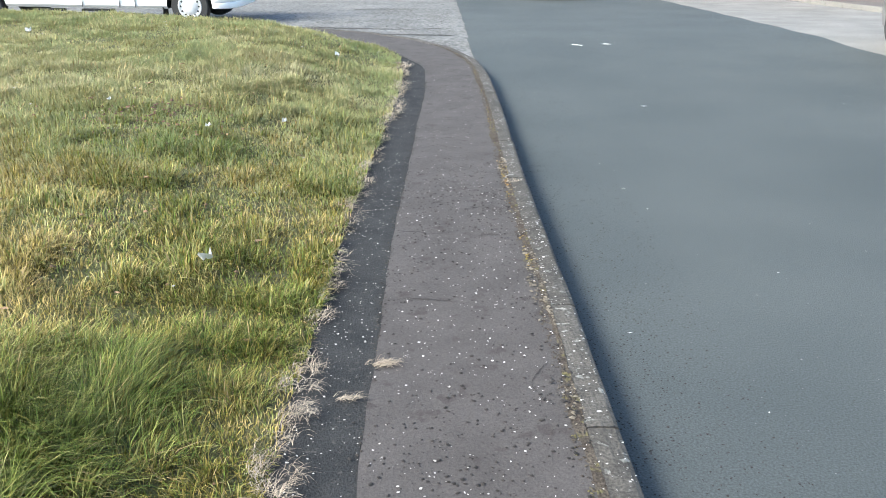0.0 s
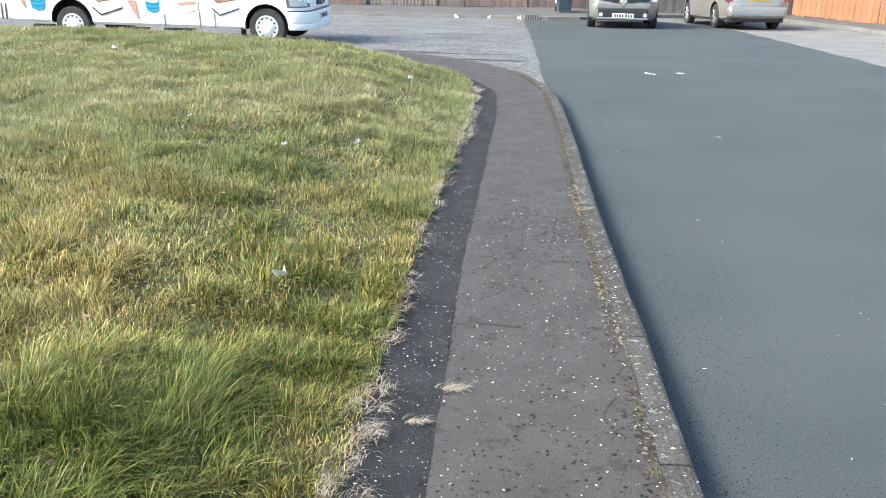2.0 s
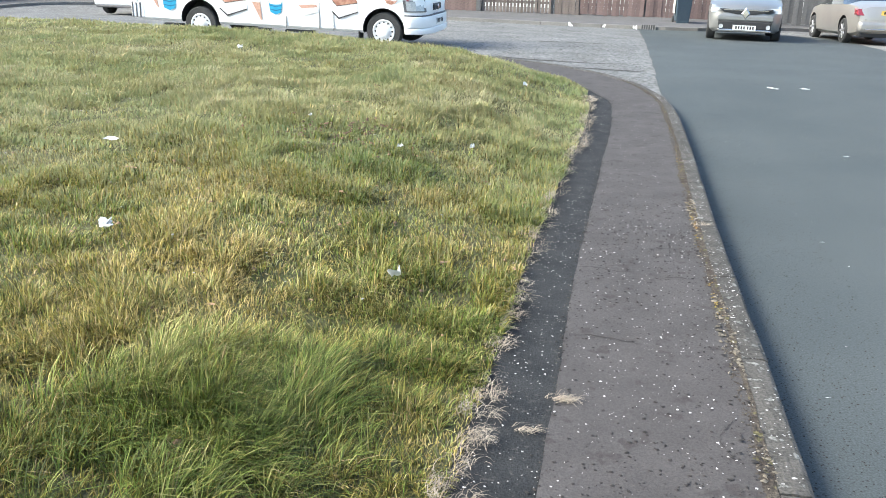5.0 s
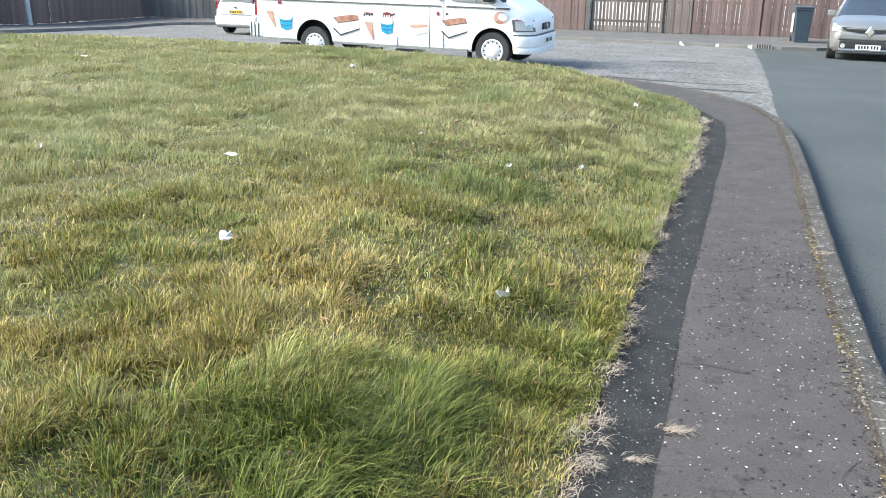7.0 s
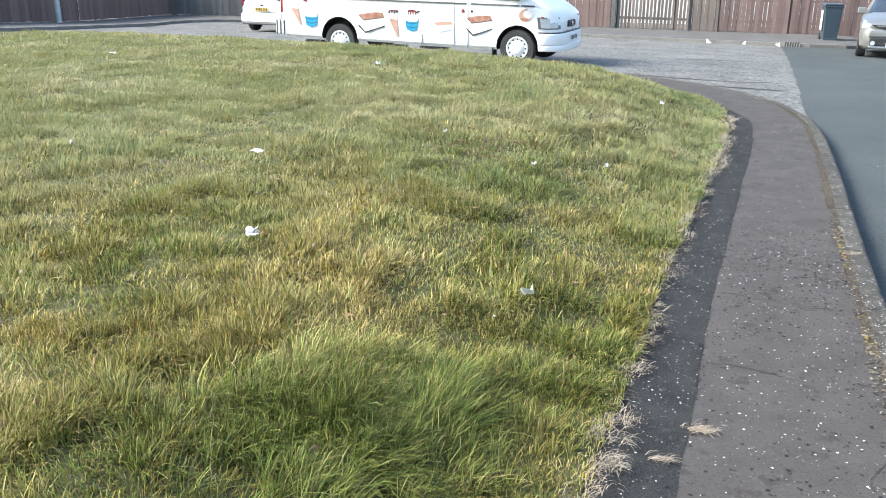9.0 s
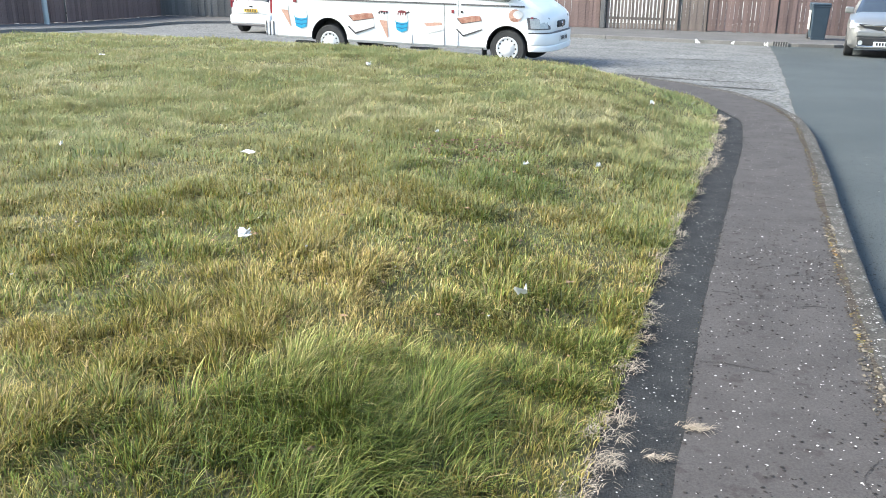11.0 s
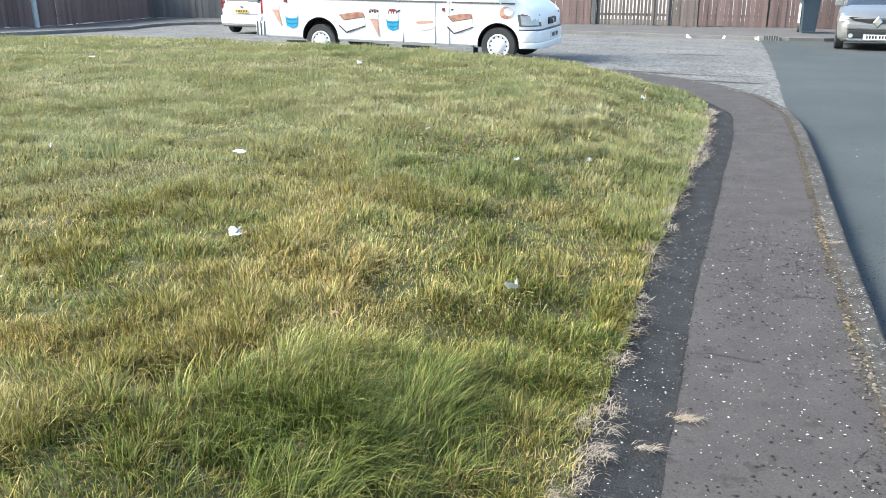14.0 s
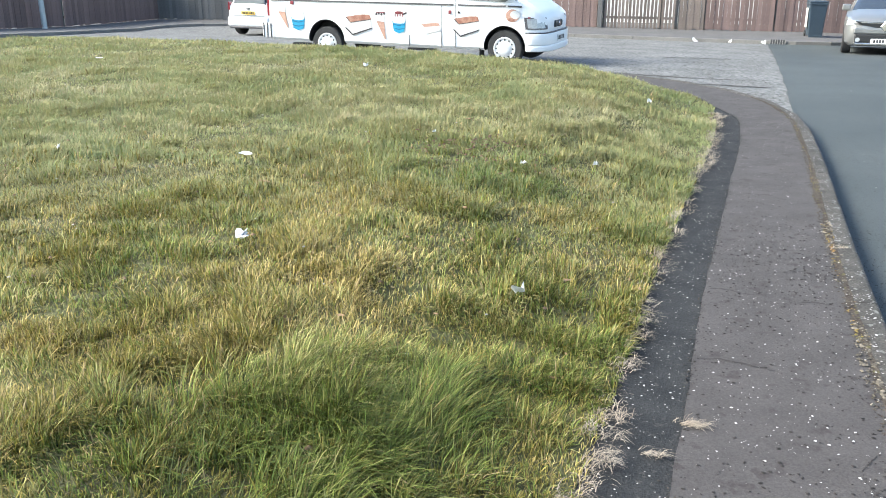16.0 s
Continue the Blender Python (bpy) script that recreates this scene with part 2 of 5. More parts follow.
def block(x0, x1, y0, y1, z0, z1, bevel=0.0, seg=2):
    bm = bmesh.new()
    bmesh.ops.create_cube(bm, size=1.0)
    for v in bm.verts:
        v.co = Vector(((x0 + x1) / 2 + v.co.x * (x1 - x0), (y0 + y1) / 2 + v.co.y * (y1 - y0), (z0 + z1) / 2 + v.co.z * (z1 - z0)))
    if bevel:
        bmesh.ops.bevel(bm, geom=bm.edges[:], offset=bevel, segments=seg, affect="EDGES", profile=0.5)
    return bm


def prism(outline, y0, y1, bevel=0.0, seg=2):
    """An outline in x and z, drawn out from y0 to y1."""
    bm = bmesh.new()
    a = [bm.verts.new((x, y0, z)) for x, z in outline]
    b = [bm.verts.new((x, y1, z)) for x, z in outline]
    n = len(outline)
    fa, fb = bm.faces.new(a), bm.faces.new(b[::-1])
    for i in range(n):
        bm.faces.new((a[i], b[i], b[(i + 1) % n], a[(i + 1) % n]))
    if bevel:
        bmesh.ops.bevel(bm, geom=list({e for f in (fa, fb) for e in f.edges}), offset=bevel, segments=seg, affect="EDGES", profile=0.5)
    bmesh.ops.triangulate(bm, faces=[f for f in bm.faces if len(f.verts) > 4])
    return bm


def lathe(profile, n=32):
    """Rings (radius, y) turned about the y axis."""
    bm = bmesh.new()
    rings = []
    for r, y in profile:
        rings.append([bm.verts.new((r * math.cos(k * math.tau / n), y, r * math.sin(k * math.tau / n))) for k in range(n)])
    for a, b in zip(rings, rings[1:]):
        for k in range(n):
            bm.faces.new((a[k], a[(k + 1) % n], b[(k + 1) % n], b[k]))
    bm.faces.new(rings[0])
    bm.faces.new(rings[-1][::-1])
    return bm


def empty(name, m, label, category, group=""):
    ob = new(name)
    ob.matrix_basis = m
    return tagged(ob, label, category, group)


def vnoise(x, y, s, seed=0):
    """Smooth value noise on arrays, 0 to 1."""
    x, y = np.asarray(x) / s, np.asarray(y) / s
    i, j = np.floor(x).astype(np.int64), np.floor(y).astype(np.int64)
    u, v = x - i, y - j
    u, v = u * u * (3 - 2 * u), v * v * (3 - 2 * v)

    def corner(a, b):
        k = np.sin(a * 127.1 + b * 311.7 + seed * 74.7) * 43758.5453
        return k - np.floor(k)
    return (corner(i, j) * (1 - u) + corner(i + 1, j) * u) * (1 - v) + (corner(i, j + 1) * (1 - u) + corner(i + 1, j + 1) * u) * v


def spline(points, n=12):
    """Catmull-Rom through the points."""
    p = [Vector(q) for q in points]
    p = [p[0] * 2 - p[1]] + p + [p[-1] * 2 - p[-2]]
    out = []
    for i in range(1, len(p) - 2):
        a, b, c, d = p[i - 1:i + 3]
        for k in range(n):
            t = k / n
            out.append(0.5 * (2 * b + (c - a) * t + (2 * a - 5 * b + 4 * c - d) * t * t + (3 * b - a - 3 * c + d) * t ** 3))
    return out + [p[-2]]


def smooth01(v):
    v = np.clip(v, 0, 1)
    return v * v * (3 - 2 * v)


def ground_z(x, y):
    """The road's height: level by the lawn, falling gently beyond the junction, a little steeper towards the side road."""
    x, y = np.asarray(x), np.asarray(y)
    fall = 0.048 - 0.0078 * smooth01((x + 11) / 8) + 0.007 * smooth01((x - 4.5) / 3)
    return -0.12 - 0.02 * np.clip((y - 6) / 6, 0, 1) - fall * np.clip(y - 12, 0, 14.6)


def gz(x, y):
    return float(ground_z(x, y))


# ---- ground, roads, footway, kerb ----
def axis(a, b, step, far):
    near = list(np.arange(a, b + 1e-6, step))
    out = [a - d for d in far[::-1]] + near + [b + d for d in far]
    return np.array(out)


def grid_sheet(name, xs, ys, material, lift=0.0):
    X, Y = np.meshgrid(xs, ys)
    Z = ground_z(X, Y) + lift
    v = np.stack([X.ravel(), Y.ravel(), Z.ravel()], 1)
    w = len(xs)
    f = [(r * w + c, r * w + c + 1, (r + 1) * w + c + 1, (r + 1) * w + c) for r in range(len(ys) - 1) for c in range(w - 1)]
    return geo(name, v.tolist(), f, material, smooth=True)


FAR = [3, 10, 30, 90, 300, 900]
ground = tagged(grid_sheet("ground", axis(-26, 16, 1.0, FAR), axis(-12, 36, 0.5, FAR), M_OLD), "worn pale grey asphalt of the junction and beyond", "ground", kind="structure")

TAR_L = spline([(0.80, -12), (0.82, 0), (0.86, 3), (0.95, 6.5), (1.01, 8.7), (1.05, 11.1), (1.22, 15), (1.46, 21.2), (1.60, 26.2)], 14)


def strip(name, left, right, material, lift, cross=6, base=None):
    v, f = [], []
    for a, b in zip(left, right):
        for k in range(cross + 1):
            p = a.lerp(b, k / cross)
            v.append((p.x, p.y, (gz(p.x, p.y) if base is None else base) + lift))
    for r in range(len(left) - 1):
        for k in range(cross):
            i = r * (cross + 1) + k
            f.append((i, i + 1, i + cross + 2, i + cross + 1))
    return geo(name, v, f, material, smooth=True)


rng = np.random.default_rng(7)
TAR_L = [Vector((p.x + (0.012 * math.sin(p.y * 3.1) + 0.010 * math.sin(p.y * 7.7 + 1) if p.y > 11 else 0), p.y)) for p in TAR_L]
TAR_R = [Vector((6.02 + 0.08 * max(0, p.y - 12) + 0.03 * math.sin(p.y * 3.3), p.y)) for p in TAR_L]
road = tagged(strip("road", TAR_L, TAR_R, M_NEW, 0.012, 12), "smooth dark blue-grey asphalt carriageway", "road", kind="structure")

# outer edge of the kerb round the lawn, from behind the camera round the bend
KERB = spline([(0.80, -8), (0.81, -4), (0.82, 0), (0.858, 2.0), (0.885, 2.8), (0.905, 3.8), (0.935, 5.0), (0.968, 5.8), (1.01, 7.0), (1.04, 8.2), (1.03, 9.0), (0.95, 9.65), (0.78, 10.3), (0.55, 10.8), (0.28, 11.24),
               (-0.08, 11.64), (-0.46, 11.96), (-1.0, 12.27), (-1.7, 12.6), (-2.6, 12.95), (-3.8, 13.35), (-5.2, 13.7), (-6.8, 13.95), (-8.6, 14.1), (-10.4, 14.0), (-12, 13.4),
               (-13.4, 12.1), (-14.2, 10.2), (-14.4, 7), (-14.4, 2), (-14.4, -8)], 16)


def offset(line, d):
    out = []
    for i, p in enumerate(line):
        t = (line[min(i + 1, len(line) - 1)] - line[max(i - 1, 0)]).normalized()
        out.append(p + Vector((-t.y, t.x)) * d)
    return out


def resample(line, step):
    out, need, last = [line[0]], step, line[0]
    for p in line[1:]:
        while (p - last).length >= need:
            last = last.lerp(p, need / (p - last).length)
            out.append(last)
            need = step
        need -= (p - last).length
        last = p
    return out


EDGE = resample(KERB, 0.1)
KERB_IN = offset(EDGE, 0.118)
bend = [1.0 if p.x < -0.6 else float(smooth01((p.y - 8.9) / 1.3)) for p in EDGE]
turf_at = [0.02 + float(np.interp(p.y, (2, 3.6, 5.1, 6.3, 7.3, 8.4), (1.04, 1.02, 0.955, 0.91, 0.865, 0.85))) * (1 - b) + b * (0.76 - 0.1 * float(smooth01((-p.x) / 1.5))) for p, b in zip(EDGE, bend)]
wide = [float(np.interp(p.y, (2, 3.6, 5.1, 6.3, 7.3, 8.4), (0.81, 0.79, 0.725, 0.70, 0.655, 0.64))) * (1 - b) + b * (w - 0.02) for p, b, w in zip(EDGE, bend, turf_at)]
BAND_OUT = [e + (o - e) * w for e, o, w in zip(EDGE, offset(EDGE, 1.0), wide)]
BAND_OUT = [p + Vector((0.003 * math.sin(i * 1.7) + 0.002 * math.sin(i * 0.61), 0)) for i, p in enumerate(BAND_OUT)]
LAWN_EDGE = [e + (o - e) * w for e, o, w in zip(EDGE, offset(EDGE, 1.0), turf_at)]
path = tagged(strip("footway", KERB_IN, BAND_OUT, M_PATH, 0.0, 8, base=-0.004), "worn brownish asphalt footway beside the lawn", "footway", kind="structure")
band = tagged(strip("footway_edge_band", BAND_OUT, [a + (a - b) * 0.6 for a, b in zip(LAWN_EDGE, BAND_OUT)], M_BAND, 0.0, 4, base=-0.008), "darker bitumen strip between footway and lawn", "footway", kind="structure")

# ---- lawn ----
poly = np.array([(p.x, p.y) for p in LAWN_EDGE])
poly = np.vstack([poly, [(-7, -8)]])


def inside(x, y):
    hit = np.zeros(len(x), bool)
    for (x1, y1), (x2, y2) in zip(poly[::2], np.roll(poly[::2], 1, 0)):
        if y1 == y2:
            continue
        c = ((y1 > y) != (y2 > y)) & (x < (x2 - x1) * (y - y1) / (y2 - y1) + x1)
        hit ^= c
    return hit


def edge_distance(x, y):
    d = np.full(len(x), 99.0)
    for px, py in poly[:-1:2]:
        d = np.minimum(d, (x - px) ** 2 + (y - py) ** 2)
    return np.sqrt(d)


def lawn_z(x, y, d):
    return 0.22 * smooth01(d / 1.5) + 0.09 * smooth01((y - 5) / 6) * smooth01(d / 0.9) + 0.03 * np.exp(-((x + 1.08) / 0.45) ** 2 - ((y - 2.15) / 0.36) ** 2) + 0.03 * (vnoise(x, y, 1.1, 3) - 0.5) * smooth01(d / 0.5) + 0.02 * (vnoise(x, y, 0.3, 5) - 0.5) * smooth01(d / 0.3)


CENTRE = Vector((-6.5, 5.5))
rings = [1.0, 0.995, 0.985, 0.97, 0.955, 0.94, 0.92, 0.9, 0.87, 0.84, 0.8, 0.75, 0.7, 0.64, 0.57, 0.5, 0.42, 0.33, 0.22, 0.1]
lv = []
loop = LAWN_EDGE + [Vector((x, -8)) for x in np.linspace(-12, -1.5, 12)]
for r in rings:
    lv += [(CENTRE.x + (p.x - CENTRE.x) * r, CENTRE.y + (p.y - CENTRE.y) * r) for p in loop]
lv = np.array(lv)
lz = lawn_z(lv[:, 0], lv[:, 1], edge_distance(lv[:, 0], lv[:, 1]))
lz[:len(loop)] = -0.03
n = len(loop)
lf = [(r * n + k, r * n + (k + 1) % n, (r + 1) * n + (k + 1) % n, (r + 1) * n + k) for r in range(len(rings) - 1) for k in range(n)]
lf.append(tuple((len(rings) - 1) * n + k for k in range(n)))
lawn = tagged(geo("lawn", np.column_stack([lv, lz]).tolist(), lf, M_SOIL, smooth=True), "low mound of rough turf and thatch", "lawn", kind="structure")


def blades(name, x, y, z, height, width, lean, material, label, turn=None, levels=(0.0, 0.6, 1.0)):
    """Many tapered, bent blades in one mesh."""
    k = len(x)
    a = rng.uniform(0, math.tau, k) if turn is None else turn
    across = np.stack([-np.sin(a), np.cos(a), np.zeros(k)], 1) * (width / 2)[:, None]
    out = np.stack([np.cos(a), np.sin(a), np.zeros(k)], 1)
    base = np.stack([x, y, z], 1)
    up = np.array([0, 0, 1.0])
    rows = []
    for s in levels:
        c = base + out * (height * lean * s ** 1.7)[:, None] + up * (height * np.clip(s - 0.42 * lean ** 1.5 * s ** 2.6, 0.0, 1))[:, None]
        rows += [c] if s == 1.0 else [c - across * (1 - 0.55 * s * s), c + across * (1 - 0.55 * s * s)]
    v = np.stack(rows, 1).reshape(-1, 3)
    w = len(rows)
    o = np.arange(k) * w
    tri = []
    for q in range(len(levels) - 2):
        tri += [o + 2 * q, o + 2 * q + 1, o + 2 * q + 3, o + 2 * q, o + 2 * q + 3, o + 2 * q + 2]
    tri += [o + w - 3, o + w - 2, o + w - 1]
    n_tri = len(tri) // 3
    tri = np.stack(tri, 1).reshape(-1)
    me = bpy.data.meshes.new(name)
    me.vertices.add(len(v))
    me.vertices.foreach_set("co", v.astype(np.float32).ravel())
    me.loops.add(len(tri))
    me.loops.foreach_set("vertex_index", tri.astype(np.int32))
    me.polygons.add(k * n_tri)
    me.polygons.foreach_set("loop_start", np.arange(0, k * n_tri * 3, 3, dtype=np.int32))
    me.update(calc_edges=True)
    me.materials.append(material)
    return tagged(new(name, me), label, "grass", kind="stuff")


def lush(x, y):
    """How much a spot belongs to the tall green clumps."""
    c = np.exp(-(((x + 1.0) / 0.33) ** 2 + ((y - 1.98) / 0.36) ** 2) ** 1.5) + 0.9 * np.exp(-(((x + 0.82) / 0.18) ** 2 + ((y - 2.22) / 0.22) ** 2) ** 1.5)
    return np.clip(c * (0.55 + 0.8 * vnoise(x, y, 0.2, 9)), 0, 1)


def sow(count, r0, r1):
    """Random spots on the lawn between two distances from the walk, in the wedge that it overlooks."""
    r = np.sqrt(rng.uniform(r0 * r0, r1 * r1, count))
    a = rng.uniform(radians(84), radians(156), count)
    x, y = r * np.cos(a), -0.3 + r * np.sin(a)
    k = inside(x, y)
    return x[k], y[k]


# (from, to, tufts, blades in a tuft, tuft radius, blade width, height scale, levels)
GRASS_RINGS = ((1.2, 3.4, 9500, 17, 0.022, 0.0033, 1.0, (0.0, 0.45, 0.8, 1.0)), (3.4, 5.8, 15000, 13, 0.030, 0.0046, 1.0, (0.0, 0.6, 1.0)), (5.8, 9, 20000, 11, 0.042, 0.0066, 1.0, (0.0, 0.6, 1.0)),
               (9, 13, 24000, 10, 0.058, 0.0078, 0.88, (0.0, 0.6, 1.0)), (13, 17.5, 16000, 9, 0.075, 0.0110, 0.85, (0.0, 0.6, 1.0)))
for r0, r1, count, per, rad, w, hs, levels in GRASS_RINGS:
    cx, cy = sow(count, r0, r1)
    m = len(cx)
    g = lush(cx, cy)
    rough = 0.35 * vnoise(cx, cy, 0.55, 4) + 0.65 * vnoise(cx, cy, 0.19, 6)
    vigour = smooth01((rough - 0.28) / 0.5)
    long_t = rng.uniform(0, 1, m) < g
    tuft_h = (0.045 + 0.060 * vigour) * rng.uniform(0.75, 1.25, m) * hs
    tuft_h = np.where(long_t, rng.uniform(0.12, 0.18, m) * (0.7 + 0.5 * vnoise(cx, cy, 0.14, 19)), tuft_h)
    lean_dir = 0.6 + (vnoise(cx, cy, 0.3, 14) - 0.5) * 7.0 + rng.normal(0, 1.0, m)
    lean_dir = np.where(long_t, 0.35 + (vnoise(cx, cy, 0.25, 18) - 0.5) * 2.2 + rng.normal(0, 0.35, m), lean_dir)
    lean_by = np.where(long_t, rng.uniform(0.35, 0.8, m), rng.uniform(0.1, 0.9, m))
    fresh = 0.12 + 0.44 * smooth01((0.3 * vnoise(cx, cy, 1.3, 11) + 0.7 * vnoise(cx, cy, 0.30, 12) - 0.44) / 0.2) + 0.22 * smooth01((0.55 - edge_distance(cx, cy)) / 0.4)
    fresh = np.where(long_t, 0.86, np.clip(fresh + rng.normal(0, 0.22, m), 0.03, 0.9))
    number = np.clip(rng.poisson(per * (0.55 + 0.9 * vigour), m), 3, None)
    number = np.where(long_t, int(per * 1.6), number)
    i = np.repeat(np.arange(m), number)
    n_b = len(i)
    dx, dy = rng.normal(0, 1, n_b), rng.normal(0, 1, n_b)
    size = rad * np.where(long_t[i], 1.15, 1.0)
    x, y = cx[i] + dx * size, cy[i] + dy * size
    k = inside(x, y)
    i, x, y, dx, dy = i[k], x[k], y[k], dx[k], dy[k]
    n_b = len(i)
    out_r = np.hypot(dx, dy)
    d = edge_distance(x, y)
    z = lawn_z(x, y, d) - 0.006
    vx = dx * 0.35 + np.cos(lean_dir[i]) * lean_by[i] + rng.normal(0, 0.22, n_b)
    vy = dy * 0.35 + np.sin(lean_dir[i]) * lean_by[i] + rng.normal(0, 0.22, n_b)
    turn, lean = np.arctan2(vy, vx), np.clip(np.hypot(vx, vy), 0.05, 1.45)
    tall = tuft_h[i] * rng.uniform(0.55, 1.15, n_b) * (1 - 0.12 * np.clip(out_r, 0, 2)) * (0.65 + 0.35 * smooth01(d / 0.2))
    wide_b = w * rng.uniform(0.6, 1.35, n_b) * np.where(long_t[i], 0.85, 1.0)
    pick = rng.uniform(0, 1, n_b)
    green = pick < fresh[i]
    dry = (~green) & (rng.uniform(0, 1, n_b) < 0.06)
    # close to the walk blades take the darkened colours, farther off the hazed ones
    near_tone = rng.uniform(0, 1, n_b) < smooth01((7.6 - np.hypot(x, y + 0.3)) / 4.6)
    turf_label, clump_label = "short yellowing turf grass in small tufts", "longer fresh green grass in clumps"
    for sel, material, nm, lab in ((~green & ~dry & near_tone, M_SHADED_TURF, "grass", turf_label), (~green & ~dry & ~near_tone, M_HAZED_TURF, "grass", turf_label), (green & near_tone, M_SHADED_GREEN, "tall_grass", clump_label), (green & ~near_tone, M_HAZED_GREEN, "tall_grass", clump_label),
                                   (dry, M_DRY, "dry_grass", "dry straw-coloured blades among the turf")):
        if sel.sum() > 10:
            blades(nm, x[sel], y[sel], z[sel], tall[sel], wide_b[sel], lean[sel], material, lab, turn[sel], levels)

# the rest of the lawn, beside and behind the walk
x, y = rng.uniform(-14.4, 0.2, 100000), rng.uniform(-8, 14, 100000)
a, r = np.degrees(np.arctan2(y + 0.3, x)) % 360, np.hypot(x, y + 0.3)
k = inside(x, y) & ((a < 84) | (a > 156) | (r < 1.2) | (r > 17.5))
x, y = x[k], y[k]
green = rng.uniform(0, 1, len(x)) < 0.15 + 0.6 * vnoise(x, y, 0.35, 12)
for sel, material, nm, lab in ((~green, M_HAZED_TURF, "grass", "short yellowing turf grass in small tufts"), (green, M_HAZED_GREEN, "tall_grass", "longer fresh green grass in clumps")):
    m = int(sel.sum())
    blades(nm, x[sel], y[sel], lawn_z(x[sel], y[sel], edge_distance(x[sel], y[sel])) - 0.004, rng.uniform(0.04, 0.10, m), rng.uniform(0.009, 0.016, m), np.clip(rng.normal(0.72, 0.32, m), 0.05, 1.5), material, lab)

# ---- far pavement, kerbs and drain ----
FAR_KERB = spline([(-18.77, -13.52), (-18.65, 4.56), (-18.65, 15.86), (-18.77, 21.51), (-19.22, 26.03), (-19.11, 28.52), (-17.64, 29.65), (-15.26, 29.59), (-11.31, 28.74), (-6.79, 27.78), (-3.4, 27.05), (0.67, 26.26), (3.04, 25.86), (4.74, 27.05),
                   (6.32, 28.4), (8.58, 28.52), (10.05, 27.39), (10.39, 24.67), (9.93, 19.93), (9.71, 11.34), (9.6, -13.52)], 10)
FENCE_LINE = spline([(-21.71, -13.52), (-21.71, 4.56), (-21.71, 15.86), (-21.82, 21.51), (-22.16, 26.03), (-21.93, 30.55), (-19.22, 32.13), (-15.26, 31.91), (-11.31, 31.34), (-6.79, 30.78), (-3.4, 30.21), (0.67, 29.76), (3.04, 29.65), (4.74, 29.65),
                     (6.32, 29.65), (8.58, 29.65), (10.61, 29.42), (11.63, 25.58), (11.18, 20.61), (11.06, 11.34), (11.06, -13.52)], 10)
KERB_H = 0.10


def pave_z(x, y):
    """Height of the far pavement beside the nearest kerb."""
    p = min(FAR_KERB, key=lambda q: (q - Vector((x, y))).length)
    return gz(p.x, p.y) + KERB_H


def raised(name, a, b, material, up, label):
    v, f = [], []
    for p, q in zip(a, b):
        for k in range(5):
            c = p.lerp(q, k / 4)
            v.append((c.x, c.y, gz(p.x, p.y) + up))
        v.append((p.x, p.y, gz(p.x, p.y) - 0.1))
    for r in range(len(a) - 1):
        i, j = r * 6, r * 6 + 6
        f += [(i + k, i + k + 1, j + k + 1, j + k) for k in range(4)]
        f.append((i + 5, i, j, j + 5))
    return tagged(geo(name, v, f, material), label, "pavement", kind="structure")


FAR_KERB_IN = [p + (q - p).normalized() * 0.14 for p, q in zip(FAR_KERB, FENCE_LINE)]
raised("pavement", FAR_KERB_IN, [q + (q - p).normalized() * 0.4 for p, q in zip(FAR_KERB, FENCE_LINE)], M_PAVE, KERB_H - 0.005, "grey asphalt pavement along the garden fences")
far_kerb = tagged(new("far_kerb"), "low grey concrete kerb of the far pavement", "kerb", kind="structure")
far_line = resample(FAR_KERB, 0.92)
far_in = [p + (t - p).normalized() * 0.14 for p, t in ((p, min(FENCE_LINE, key=lambda q: (q - p).length)) for p in far_line)]
for i in range(len(far_line) - 1):
    p, q, p2, q2 = far_line[i], far_line[i + 1], far_in[i], far_in[i + 1]
    if p.y < 8:
        continue
    a, b = p.lerp(q, 0.008), p.lerp(q, 0.992)
    a2, b2 = p2.lerp(q2, 0.008), p2.lerp(q2, 0.992)
    top, low = gz(p.x, p.y) + KERB_H, gz(p.x, p.y) - 0.12
    top2, low2 = gz(q.x, q.y) + KERB_H, gz(q.x, q.y) - 0.12
    geo("kerb_stone", [(a.x, a.y, low), (b.x, b.y, low2), (b.x, b.y, top2), (a.x, a.y, top), (a2.x, a2.y, low), (b2.x, b2.y, low2), (b2.x, b2.y, top2), (a2.x, a2.y, top)],
        [(0, 1, 2, 3), (3, 2, 6, 7), (4, 7, 6, 5), (0, 3, 7, 4), (1, 5, 6, 2)], M_CONC, far_kerb)

strip_l = [p for p in TAR_R if p.y < 24.5]
strip_r = [Vector((9.75 + 0.4 * max(0, min(1, (p.y - 18) / 6)), p.y)) for p in strip_l]
tagged(strip("parking_strip", strip_l, strip_r, M_CONC, 0.006, 4), "pale worn surface beside the dark carriageway", "road", kind="structure")
drain = empty("drain_cover", pose(1.86, 25.87, gz(1.86, 25.9) + 0.004, 62, 0, -9) @ Matrix.Diagonal((0.72, 1, 1, 1)), "black cast-iron gully grating in the far kerb", "drain cover")
part("frame", block(-0.29, 0.29, 0.0, 0.15, -0.05, 0.004, 0.004), M_CONC, drain)
for k in range(6):
    part("slot", block(-0.262 + k * 0.09, -0.20 + k * 0.09, 0.008, 0.144, -0.01, 0.010), M_BLACK, drain)

# ---- fences ----
BOARD = {}


